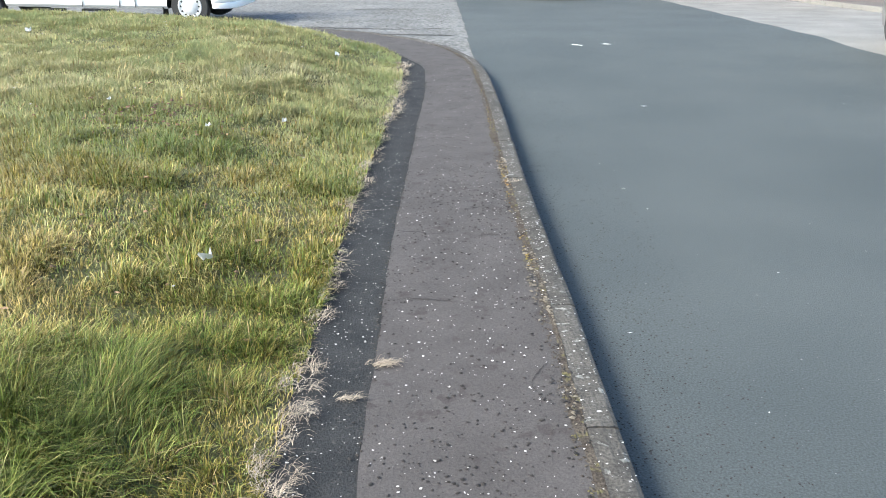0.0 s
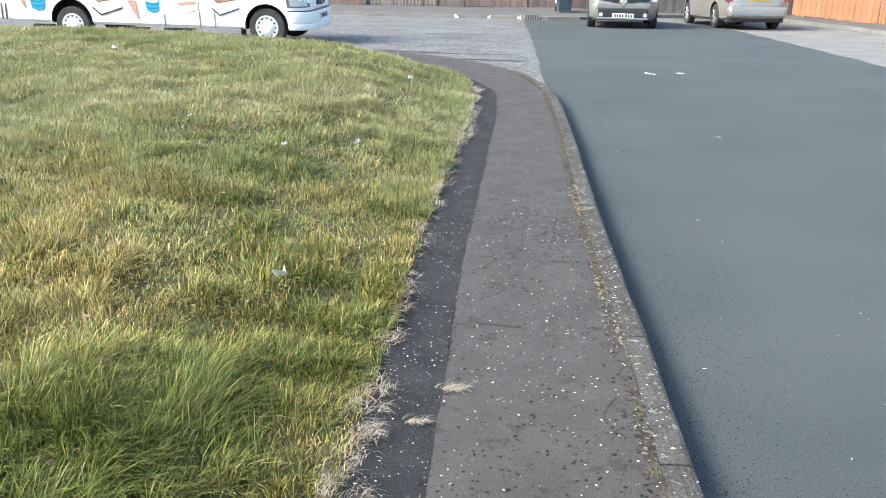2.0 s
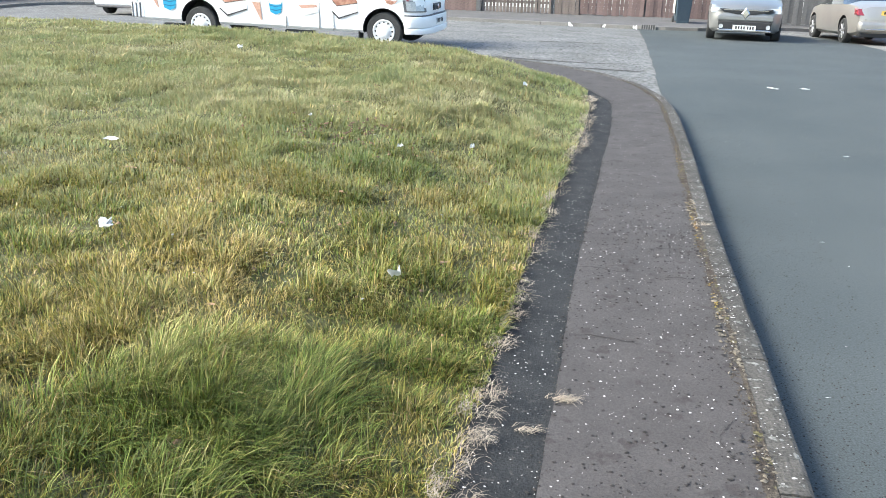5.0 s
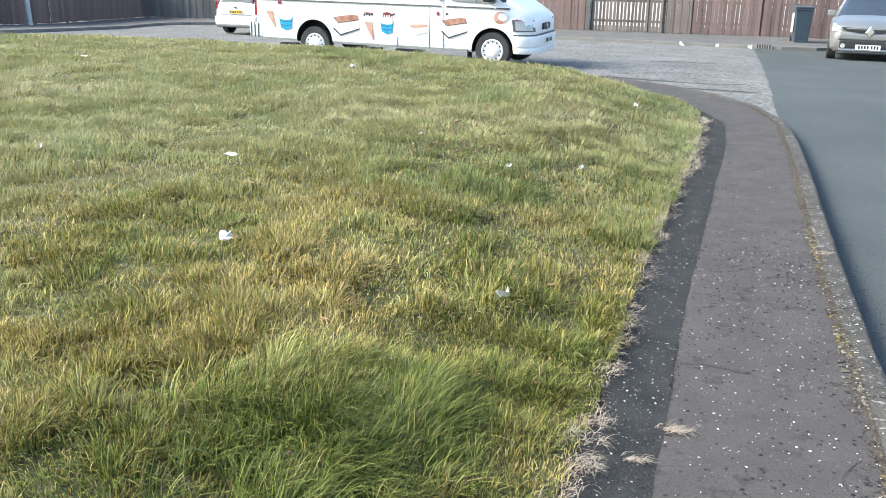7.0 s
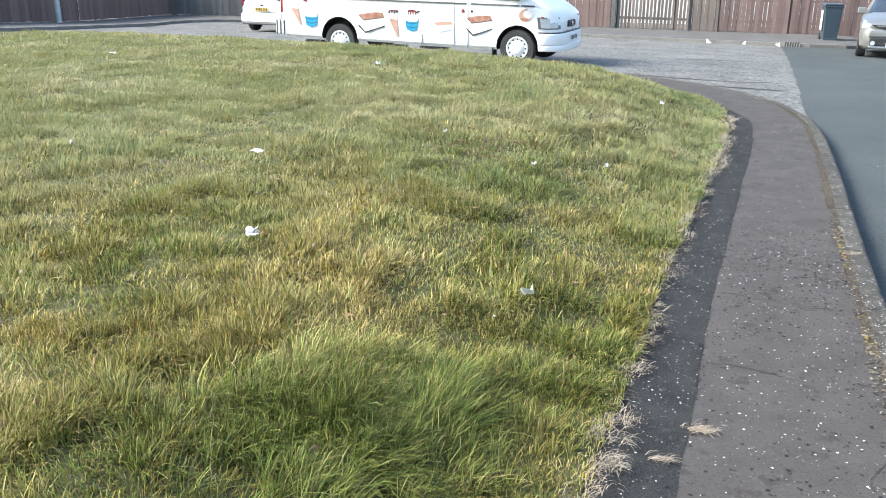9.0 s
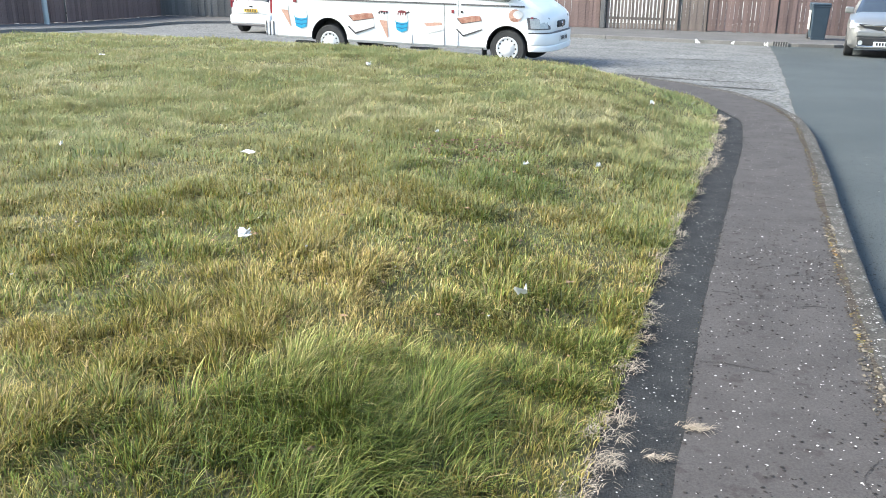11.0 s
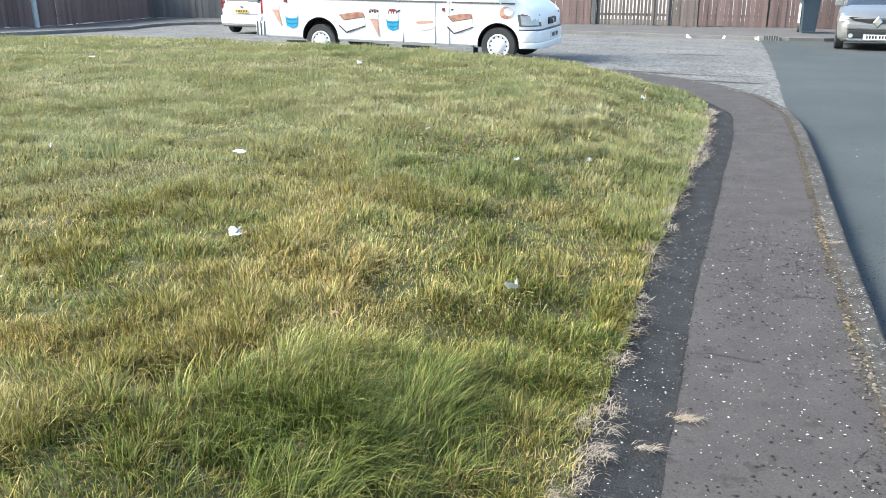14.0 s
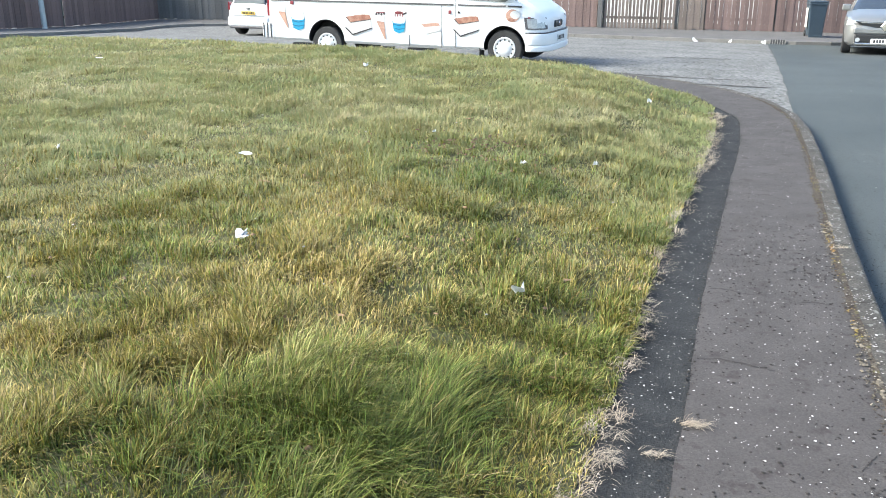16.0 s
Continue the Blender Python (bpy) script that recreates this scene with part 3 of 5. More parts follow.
def board_mesh(w, h, material, shape=0):
    key = (round(w, 3), round(h, 2), material.name, shape)
    if key not in BOARD:
        r = random.Random(len(BOARD))
        e = 0.003
        top = h + r.uniform(-0.02, 0.02)
        v = [(-w / 2, -0.009, 0), (w / 2, -0.009, 0), (w / 2, 0.009, 0), (-w / 2, 0.009, 0), (-w / 2 + e, -0.009, top - 0.02), (w / 2 - e, -0.009, top - 0.02 + r.uniform(-0.01, 0.01)), (w / 2 - e, 0.009, top - 0.02), (-w / 2 + e, 0.009, top - 0.02),
             (0, -0.009, top), (0, 0.009, top)]
        f = [(0, 3, 2, 1), (0, 1, 5, 8, 4), (2, 3, 7, 9, 6), (1, 2, 6, 9, 8, 5), (3, 0, 4, 8, 9, 7)]
        BOARD[key] = mesh_of("board", v, f, material)
    return BOARD[key]


def fence(start, end, pitch, width, height, material, label, seed, gap_z=0.0, lean=1.0, post_mat=None):
    a, b = Vector(start), Vector(end)
    run = (b - a).length
    ang = math.degrees(math.atan2(b.y - a.y, b.x - a.x))
    z = pave_z(*start)
    fall = (pave_z(*end) - z) / run
    root = empty("fence", pose(a.x, a.y, z, 0, 0, ang), label, "fence", "garden fences")
    r = random.Random(seed)
    for zr in (0.3, 0.95, 1.5):
        bm = block(0, run, 0.012, 0.06, zr, zr + 0.08)
        for v in bm.verts:
            v.co.z += fall * v.co.x
        part("rail", bm, M_GREYB, root)
    for k in range(int(run / 1.9) + 2):
        x = min(k * 1.9, run)
        part("post", block(x - 0.045, x + 0.045, 0.06, 0.15, fall * x, fall * x + height + 0.05, 0.004, 1), post_mat or M_DARKB, root)
    n = int(run / pitch)
    for k in range(n):
        w = width * (r.choice((1.02, 1.05, 1.08)) if width > pitch * 0.8 and r.random() > 0.025 else r.choice((0.92, 0.97, 1.0)))
        ob = new("board", board_mesh(w, height, material, r.randrange(3)))
        ob.parent = root
        x = (k + 0.5) * run / n
        ob.matrix_basis = pose(x, -0.010 * (k % 2) + r.uniform(-0.003, 0.003) - 0.003, fall * x + gap_z + r.uniform(-0.02, 0.03), 0, r.uniform(-0.5, 0.5) * lean, 0)
    return root


fence((-21.76, 11.34), (-22.16, 26.37), 0.128, 0.126, 1.75, M_RED, "tall close-boarded red-brown timber fence along the pavement", 1, lean=0.1)
fence((-22.16, 26.48), (-21.48, 31.23), 0.128, 0.126, 1.75, M_RED, "tall close-boarded red-brown timber fence along the pavement", 2, lean=0.1)
fence((-21.55, 31.2), (-15.83, 31.91), 0.14, 0.138, 1.75, M_DARKB, "tall dark grey weathered timber fence", 3, lean=0.2)
fence((-15.72, 31.91), (-10.86, 31.28), 0.125, 0.12, 1.65, M_GREYB, "weathered grey-brown boarded garden fence", 4)
fence((-10.74, 31.26), (-9.5, 31.12), 0.13, 0.075, 1.6, M_GREYB, "grey picket gate with open gaps between boards", 5, lean=1.5)
fence((-9.39, 31.09), (-3.68, 30.27), 0.125, 0.12, 1.65, M_RED, "faded red-brown boarded garden fence", 6)
fence((-3.46, 30.25), (-1.08, 29.96), 0.118, 0.086, 1.6, M_GREYB, "grey picket gate with open gaps between boards", 7, lean=1.6)
fence((-0.97, 29.94), (-0.18, 29.85), 0.11, 0.106, 1.65, M_GREYB, "weathered grey-brown boarded garden fence", 8)
fence((-0.14, 29.85), (1.93, 29.69), 0.125, 0.121, 1.65, M_RED, "faded red-brown boarded garden fence", 9)
fence((1.98, 29.69), (5.53, 29.65), 0.125, 0.121, 1.65, M_RED, "faded red-brown boarded garden fence", 10)
fence((5.58, 29.65), (10.38, 29.52), 0.14, 0.137, 1.75, M_DARKB, "tall dark grey weathered timber fence", 11)
fence((10.54, 29.46), (11.69, 25.58), 0.125, 0.122, 1.75, M_ORANGE, "bright orange-stained boarded fence beside the road", 12, post_mat=M_ORANGE)
fence((11.66, 25.47), (11.18, 18.12), 0.125, 0.122, 1.75, M_ORANGE, "bright orange-stained boarded fence beside the road", 13, post_mat=M_ORANGE)
for x, y in ((-3.57, 30.21), (10.46, 29.42)):
    tagged(part("gate_post", block(-0.075, 0.075, -0.07, 0.07, 0, 1.85, 0.008, 1), M_DARKB, None, place=pose(x, y, pave_z(x, y))), "dark square timber gate post", "post")
# backdrop added to make the gaps between boards show bright
backdrop = tagged(part("gap_backdrop", block(-26, 15, 34.5, 34.8, -0.9, 4.4), M_BACKDROP), "plain pale backdrop added behind the garden fences to brighten their gaps", "wall", kind="structure")

# ---- lamp post, bin ----
lamp = empty("street_lamp", pose(-21.31, 24.45, pave_z(-21.31, 24.45), 0, -1.0, 0), "pale galvanised street lamp post by the fence", "lamp post")
part("base", lathe([(0.085, 0), (0.085, 1.15), (0.06, 1.25)], 20), M_POST, lamp, smooth=False, place=pose(0, 0, 0, 90))
part("pole", lathe([(0.055, 1.24), (0.04, 6.0)], 16), M_POST, lamp, place=pose(0, 0, 0, 90))
part("arm", block(-0.03, 0.9, -0.03, 0.03, 5.95, 6.01, 0.01, 1), M_POST, lamp)
part("lantern", block(0.6, 1.15, -0.11, 0.11, 5.88, 5.98, 0.03, 2), M_POST, lamp)


def wheelie_bin(m):
    root = empty("wheelie_bin", m, "dark blue-grey plastic wheelie bin against the fence", "bin")
    bm = block(-0.29, 0.29, -0.35, 0.35, 0.06, 0.98, 0.03)
    for v in bm.verts:
        k = 0.82 + 0.18 * (v.co.z - 0.06) / 0.92
        v.co.x, v.co.y = v.co.x * k, v.co.y * k
    part("body", bm, M_BIN, root)
    part("rim", block(-0.305, 0.305, -0.37, 0.37, 0.95, 1.0, 0.012), M_BIN, root)
    bm = block(-0.30, 0.30, -0.38, 0.36, 1.0, 1.06, 0.025)
    part("lid", bm, M_BIN, root)
    part("handle", block(-0.2, 0.2, 0.36, 0.42, 0.97, 1.01, 0.012), M_BIN, root)
    for s in (-1, 1):
        w = part("wheel", lathe([(0.1, -0.025), (0.1, 0.025)], 20), M_TYRE, root, place=pose(s * 0.26, 0.27, 0.1, 0, 0, 90))
    part("foot", block(-0.22, 0.22, -0.3, -0.22, 0.0, 0.08, 0.01), M_BIN, root)
    # pale strip painted for the reflection on the bin's left edge
    part("side_glint", block(-0.306, -0.298, -0.2, 0.2, 0.3, 0.85), M_CHIP, root, "white reflection along the side, made as a pale strip")
    return root


wheelie_bin(pose(2.96, 27.84, pave_z(2.96, 27.84), 0, 0, 4) @ Matrix.Diagonal((0.83, 0.86, 0.98, 1)))


# ---- vehicles ----
def shell(stations, mats, arches, glass):
    """Closed body lofted over stations of (x, half section); wheel arches are cut through it. Gives a mesh whose faces carry body, glass and liner."""
    v, f, mi = [], [], []
    m = len(stations[0][1])
    w = 2 * m
    for x, half in stations:
        v += [(x, -y, z) for y, z in half] + [(x, y, z) for y, z in reversed(half)]
    for i in range(len(stations) - 1):
        for k in range(w):
            j = (k + 1) % w
            f.append((i * w + k, i * w + j, (i + 1) * w + j, (i + 1) * w + k))
            seg = k if k < m - 1 else (w - 2 - k if k < w - 1 else -1)
            if k == m - 1:
                seg = m - 1
            mi.append(1 if (i, seg) in glass else 0)
    f.append(tuple(range(w))[::-1])
    mi.append(0)
    f.append(tuple((len(stations) - 1) * w + k for k in range(w)))
    mi.append(0)
    me = bpy.data.meshes.new("shell")
    me.from_pydata(v, [], f)
    for mt in mats:
        me.materials.append(mt)
    me.polygons.foreach_set("material_index", mi)
    bm = bmesh.new()
    bm.from_mesh(me)
    bmesh.ops.recalc_face_normals(bm, faces=bm.faces)
    bm.to_mesh(me)
    bm.free()
    ob = new("shell", me)
    cut = bmesh.new()
    for x, z, r, y0, y1 in arches:
        for s in (-1, 1):
            ring = [[cut.verts.new((x + r * math.cos(k * math.tau / 36), s * y, z + r * math.sin(k * math.tau / 36))) for k in range(36)] for y in (y0, y1)]
            for k in range(36):
                cut.faces.new((ring[0][k], ring[0][(k + 1) % 36], ring[1][(k + 1) % 36], ring[1][k]))
            cut.faces.new(ring[0])
            cut.faces.new(ring[1])
    bmesh.ops.recalc_face_normals(cut, faces=cut.faces)
    cme = bpy.data.meshes.new("cut")
    cut.to_mesh(cme)
    cut.free()
    for mt in mats:
        cme.materials.append(mt)
    cme.polygons.foreach_set("material_index", [2] * len(cme.polygons))
    cob = new("cut", cme)
    mod = ob.modifiers.new("arches", "BOOLEAN")
    mod.operation, mod.solver, mod.object = "DIFFERENCE", "EXACT", cob
    out = bpy.data.meshes.new_from_object(ob.evaluated_get(bpy.context.evaluated_depsgraph_get()))
    bpy.data.objects.remove(ob)
    bpy.data.objects.remove(cob)
    return out


def split(me, root, names, mats, sharp=35):
    """One object for each material of a shell."""
    jobs = [(0, names[0], 0), (1, names[1], 0)] + [(2, names[2], q) for q in (1, 2, 3, 4)]
    mid = sum(v.co.x for v in me.vertices) / len(me.vertices)
    for idx, nm, quarter in jobs:
        bm = bmesh.new()
        bm.from_mesh(me)
        def kept(p):
            c = p.calc_center_median()
            return p.material_index == idx and (not quarter or quarter == 1 + (c.x > mid) + 2 * (c.y > 0))
        bmesh.ops.delete(bm, geom=[p for p in bm.faces if not kept(p)], context="FACES")
        for p in bm.faces:
            p.material_index = 0
            p.smooth = idx < 2
        bmesh.ops.triangulate(bm, faces=[p for p in bm.faces if len(p.verts) > 4])
        for e in bm.edges:
            if len(e.link_faces) == 2 and e.calc_face_angle(0) > radians(sharp):
                e.smooth = False
        o = bpy.data.meshes.new(nm)
        bm.to_mesh(o)
        bm.free()
        o.materials.append(mats[idx])
        ob = new(nm, o)
        ob.parent = root


def wheel(root, x, y, r, width, rim_r, rim_mat, holes=0, spokes=0, lift=0.0):
    side = 1 if y > 0 else -1
    t = part("wheel", lathe([(rim_r * 0.9, -width / 2), (r * 0.94, -width / 2), (r, -width * 0.36), (r, width * 0.36), (r * 0.94, width / 2), (rim_r * 1.02, width / 2), (rim_r * 0.98, width * 0.42), (rim_r * 0.5, width * 0.3)], 44), M_TYRE, root, smooth=False,
             place=pose(x, y, r + lift, 0, 0, 0 if side > 0 else 180))
    rim = part("rim", lathe([(rim_r, width * 0.30), (rim_r, width * 0.49), (rim_r * 0.93, width * 0.52), (rim_r * 0.86, width * 0.45), (rim_r * 0.62, width * 0.47), (rim_r * 0.55, width * 0.53), (rim_r * 0.2, width * 0.55), (0.01, width * 0.55)], 40) if not spokes else
               lathe([(rim_r, width * 0.2), (rim_r, width * 0.49), (rim_r * 0.9, width * 0.51), (rim_r * 0.86, width * 0.32), (0.01, width * 0.3)], 40), rim_mat if not spokes else M_BLACK, t, smooth=True)
    for k in range(holes):
        a = k * math.tau / holes
        part("hole", lathe([(rim_r * 0.075, 0), (rim_r * 0.075, 0.01)], 10), M_BLACK, t, place=pose(math.cos(a) * rim_r * 0.76, width * 0.455, math.sin(a) * rim_r * 0.76))
    for k in range(spokes):
        bm = block(0.03, rim_r * 0.97, width * 0.36, width * 0.5, -0.028, 0.028, 0.006, 1)
        part("spoke", bm, rim_mat, t, place=pose(0, 0, 0, 0, k * 360 / spokes, 0))
    return t


def plate(root, x, y, z, w, face, material, tilt=0):
    p = part("number_plate", block(-0.006, 0.006, -w / 2, w / 2, -0.055, 0.055, 0.003, 1), material, root, place=pose(x, y, z, 0, tilt, 0 if face > 0 else 180))
    for k in range(7):
        yy = -w / 2 + 0.06 + k * (w - 0.10) / 7 + (0.02 if k > 3 else 0)
        part("character_bar", block(0.005, 0.009, yy, yy + 0.035, -0.035, 0.035), M_BLACK, p)
    return p


def half_section(zb, zw, zt, w, wt):
    return [(w * 0.86, zb), (w * 0.97, zb + 0.07), (w, zb + (zw - zb) * 0.45), (w * 0.99, zb + (zw - zb) * 0.75), (w * 0.955, zw), (wt, zt - 0.035), (wt * 0.82, zt), (0.02, zt + 0.015)]


def grounded(x, y, heading, base):
    """Pose of a vehicle on the falling road, heading in degrees from the x axis."""
    h = Vector((math.cos(radians(heading)), math.sin(radians(heading))))
    zf, zr = gz(x, y + h.y * base / 2), gz(x, y - h.y * base / 2)
    return pose(x, y, (zf + zr) / 2 + 0.012, 0, -math.degrees(math.atan2(zf - zr, base)), heading)


def car(name, m, label, paint, stations, glass, axles, r, rim_r, w, rim_mat, spokes):
    root = empty(name, m, label, "car")
    mats = (paint, M_GLASS, M_BLACK)
    me = shell([(x, half_section(*s)) for x, *s in stations], mats, [(x, r + 0.02, r + 0.055, w - 0.28, w + 0.3) for x in axles], glass)
    split(me, root, ("body", "window", "arch_liner"), mats)
    for x in axles:
        for s in (-1, 1):
            wheel(root, x, s * (w - 0.115), r, 0.2, rim_r, rim_mat, 0, spokes)
    return root


# silver-grey hatchback that faces the walk
HATCH = [(-2.02, 0.42, 0.80, 0.84, 0.66, 0.60), (-1.95, 0.28, 0.93, 1.0, 0.80, 0.64), (-1.75, 0.22, 0.98, 1.26, 0.85, 0.62), (-1.4, 0.2, 0.98, 1.42, 0.865, 0.58), (-0.4, 0.18, 0.96, 1.46, 0.865, 0.58), (0.15, 0.18, 0.94, 1.42, 0.865, 0.58),
         (0.95, 0.18, 0.93, 0.99, 0.865, 0.72), (1.45, 0.18, 0.84, 0.90, 0.86, 0.66), (1.8, 0.19, 0.76, 0.82, 0.80, 0.60), (1.95, 0.22, 0.68, 0.74, 0.70, 0.52), (2.03, 0.26, 0.60, 0.65, 0.54, 0.42)]
GLASS_H = {(i, 4) for i in (2, 3, 4)} | {(5, k) for k in (5, 6, 7)} | {(1, k) for k in (5, 6, 7)}
hatch = car("hatchback_car", grounded(4.06, 23.6, -98, 2.59), "silver-grey metallic hatchback parked facing the junction", M_GREYP, HATCH, GLASS_H, (1.3, -1.29), 0.31, 0.215, 0.865, M_ALLOY, 5)
for s in (-1, 1):
    bm = prism([(1.60, 0.72), (1.965, 0.645), (1.93, 0.73), (1.64, 0.81)], s * 0.50, s * 0.79, 0.012)
    part("headlight", bm, M_LENS, hatch, "clear swept-back headlight")
    part("fog_lamp", lathe([(0.05, 0), (0.05, 0.03)], 18), M_LENS, hatch, place=pose(2.03, s * 0.53, 0.325, 0, 0, -90))
    mir = part("mirror", block(0.62, 0.78, s * 0.88 - 0.07, s * 0.88 + 0.12, 0.95, 1.10, 0.035, 3), M_GREYP, hatch)
    part("mirror_glass", block(0.612, 0.625, s * 0.88 - 0.05, s * 0.88 + 0.10, 0.97, 1.08), M_GLASS, mir)
part("upper_grille", prism([(-0.62, 0.735), (-0.50, 0.665), (-0.20, 0.605), (0.20, 0.605), (0.50, 0.665), (0.62, 0.735), (0.30, 0.72), (-0.30, 0.72)], -2.045, -1.90, 0.006), M_BLACK, hatch, place=pose(0, 0, 0, 0, 0, 90))
part("lower_grille", block(1.92, 2.05, -0.60, 0.60, 0.265, 0.455, 0.03), M_BLACK, hatch)
part("bumper", block(1.86, 2.055, -0.64, 0.64, 0.45, 0.60, 0.04, 3), M_GREYP, hatch)
part("splitter", block(1.88, 2.06, -0.60, 0.60, 0.21, 0.265, 0.015), M_CHROME, hatch, "bright lower bumper trim")
part("grille_bar", block(2.02, 2.05, -0.50, 0.50, 0.695, 0.715, 0.004, 1), M_CHROME, hatch)
bm = bmesh.new()
bmesh.ops.create_cone(bm, cap_ends=True, segments=4, radius1=0.125, radius2=0.09, depth=0.03)
part("badge", bm, M_CHROME, hatch, "chrome diamond shape", place=pose(2.058, 0, 0.625, 90, 0, 90) @ Matrix.Diagonal((0.8, 1.15, 0.4, 1)))
plate(hatch, 2.07, 0, 0.305, 0.52, 1, M_PLATEW)

# silver saloon seen from behind
SALOON = [(-2.28, 0.34, 0.70, 0.76, 0.58, 0.50), (-2.21, 0.26, 0.86, 0.93, 0.74, 0.60), (-1.95, 0.22, 0.95, 1.01, 0.835, 0.66), (-1.45, 0.20, 0.97, 1.06, 0.865, 0.66), (-0.75, 0.2, 0.96, 1.38, 0.865, 0.58), (0.1, 0.2, 0.94, 1.42, 0.865, 0.58),
          (0.95, 0.2, 0.93, 1.02, 0.865, 0.70), (1.6, 0.2, 0.84, 0.90, 0.85, 0.66), (2.05, 0.22, 0.74, 0.78, 0.76, 0.56), (2.22, 0.3, 0.58, 0.62, 0.60, 0.44)]
GLASS_S = {(i, 4) for i in (3, 4, 5)} | {(3, k) for k in (5, 6, 7)} | {(5, k) for k in (5, 6, 7)}
saloon = car("saloon_car", grounded(7.45, 25.5, 92, 2.72), "silver saloon car parked by the far fence", M_SILVER, SALOON, GLASS_S, (1.36, -1.36), 0.315, 0.225, 0.865, M_ALLOY, 7)
part("rear_bumper", block(-2.34, -2.05, -0.77, 0.77, 0.30, 0.60, 0.11, 4), M_SILVER, saloon)
part("bumper_strip", block(-2.352, -2.32, -0.62, 0.62, 0.37, 0.405, 0.008, 1), M_CHROME, saloon, "bright strip on the bumper")
part("under_bumper", block(-2.25, -2.05, -0.7, 0.7, 0.2, 0.30, 0.02), M_BLACK, saloon)
for s in (-1, 1):
    bm = prism([(-2.245, 0.72), (-1.99, 0.72), (-1.98, 0.89), (-2.20, 0.875)], s * 0.40, s * 0.815, 0.03)
    part("tail_light", bm, M_REDL, saloon, "red rear lamp cluster")
part("boot_line", block(-2.275, -2.255, -0.62, 0.62, 0.615, 0.625), M_BLACK, saloon)
plate(saloon, -2.285, 0, 0.79, 0.52, -1, M_PLATEY)

# white hatchback at the left corner
white_car = car("white_hatchback", grounded(-14.0, 27.3, 84, 2.45) , "white hatchback parked with its tail to the lawn", M_WHITE, [(x * 0.93, *s) for x, *s in HATCH], GLASS_H, (1.2, -1.22), 0.30, 0.20, 0.865, M_TYRE, 0)
part("rear_bumper", block(-1.97, -1.75, -0.78, 0.78, 0.30, 0.60, 0.06, 3), M_WHITE, white_car)
part("bumper_step", block(-1.985, -1.80, -0.70, 0.70, 0.24, 0.31, 0.02), M_STRIPE, white_car)
part("tailgate_glass", block(-1.82, -1.74, -0.58, 0.58, 1.0, 1.2, 0.03), M_PALEGLASS, white_car, place=pose(0, 0, 0, 0, 0, 0))
part("tailgate_line", block(-1.905, -1.85, -0.60, 0.60, 0.625, 0.635), M_STRIPE, white_car)
part("handle", block(-1.92, -1.86, -0.06, 0.06, 0.83, 0.87, 0.008, 1), M_BLACK, white_car)
for s in (-1, 1):
    part("tail_light", block(-1.86, -1.72, s * 0.765 - 0.032, s * 0.765 + 0.032, 0.80, 1.06, 0.015), M_REDL, white_car, "tall red rear lamp")
plate(white_car, -1.91, 0, 0.72, 0.52, -1, M_PLATEY)

# grey car at the roadside, mostly out of sight
roadside = car("roadside_car", grounded(7.22, 9.3, 90, 2.59), "dark grey hatchback parked along the road", M_GREYP, HATCH, GLASS_H, (1.3, -1.29), 0.31, 0.215, 0.865, M_ALLOY, 5)
for s in (-1, 1):
    part("headlight", prism([(1.60, 0.72), (1.965, 0.645), (1.93, 0.73), (1.64, 0.81)], s * 0.50, s * 0.79, 0.012), M_LENS, roadside)

# ---- ice cream van ----
VAN_W = 0.97


def van_half(zb, zs, zt, w, wt):
    return [(w * 0.93, zb), (w * 0.985, zb + 0.05), (w, zb + (zs - zb) * 0.5), (w * 0.995, zs), (w * 0.97, zs + (zt - zs) * 0.5), (wt, zt - 0.08), (wt * 0.9, zt), (0.03, zt + 0.03)]


VAN = [(-4.86, 0.34, 1.12, 2.25, 0.90, 0.78), (-4.80, 0.30, 1.12, 2.42, 0.96, 0.86), (-4.4, 0.30, 1.12, 2.45, VAN_W, 0.88), (-3.0, 0.29, 1.12, 2.46, VAN_W, 0.88), (-1.25, 0.28, 1.12, 2.45, VAN_W, 0.88), (-0.95, 0.28, 1.12, 2.40, VAN_W, 0.86),
       (-0.62, 0.28, 1.12, 2.02, VAN_W, 0.76), (0.18, 0.28, 1.08, 1.24, VAN_W, 0.80), (0.44, 0.30, 1.00, 1.08, 0.95, 0.80), (0.58, 0.32, 0.93, 0.99, 0.905, 0.76), (0.66, 0.34, 0.875, 0.925, 0.83, 0.70), (0.705, 0.36, 0.80, 0.86, 0.72, 0.62), (0.72, 0.38, 0.70, 0.77, 0.60, 0.52)]
GLASS_V = {(6, 4)} | {(6, k) for k in (5, 6, 7)} | {(5, 4)}
van_front, van_back = Vector((-3.38, 16.11)), Vector((-6.92, 16.39))
van_dir = (van_front - van_back).normalized()
head = math.degrees(math.atan2(van_dir.y, van_dir.x))
zf, zr = gz(van_front.x, van_front.y), gz(van_back.x, van_back.y)
RAKE = 0.06
van = empty("ice_cream_van", pose(van_front.x, van_front.y, zf + 0.0, 0, -math.degrees(math.atan2(zf - zr - RAKE, 3.57)), head), "white ice cream van with picture stickers along its side", "van")
mats = (M_WHITE, M_GLASS, M_BLACK)
me = shell([(x, van_half(*s)) for x, *s in VAN], mats, [(0, 0.34, 0.385, 0.62, 1.3), (-3.57, 0.34, 0.385, 0.62, 1.3)], GLASS_V)
split(me, van, ("body", "cab_window", "arch_liner"), mats)
for x in (0, -3.57):
    for s in (-1, 1):
        wheel(van, x, s * 0.84, 0.325, 0.2, 0.205, M_TRIMW, 12, lift=-RAKE if x < 0 else 0.0)


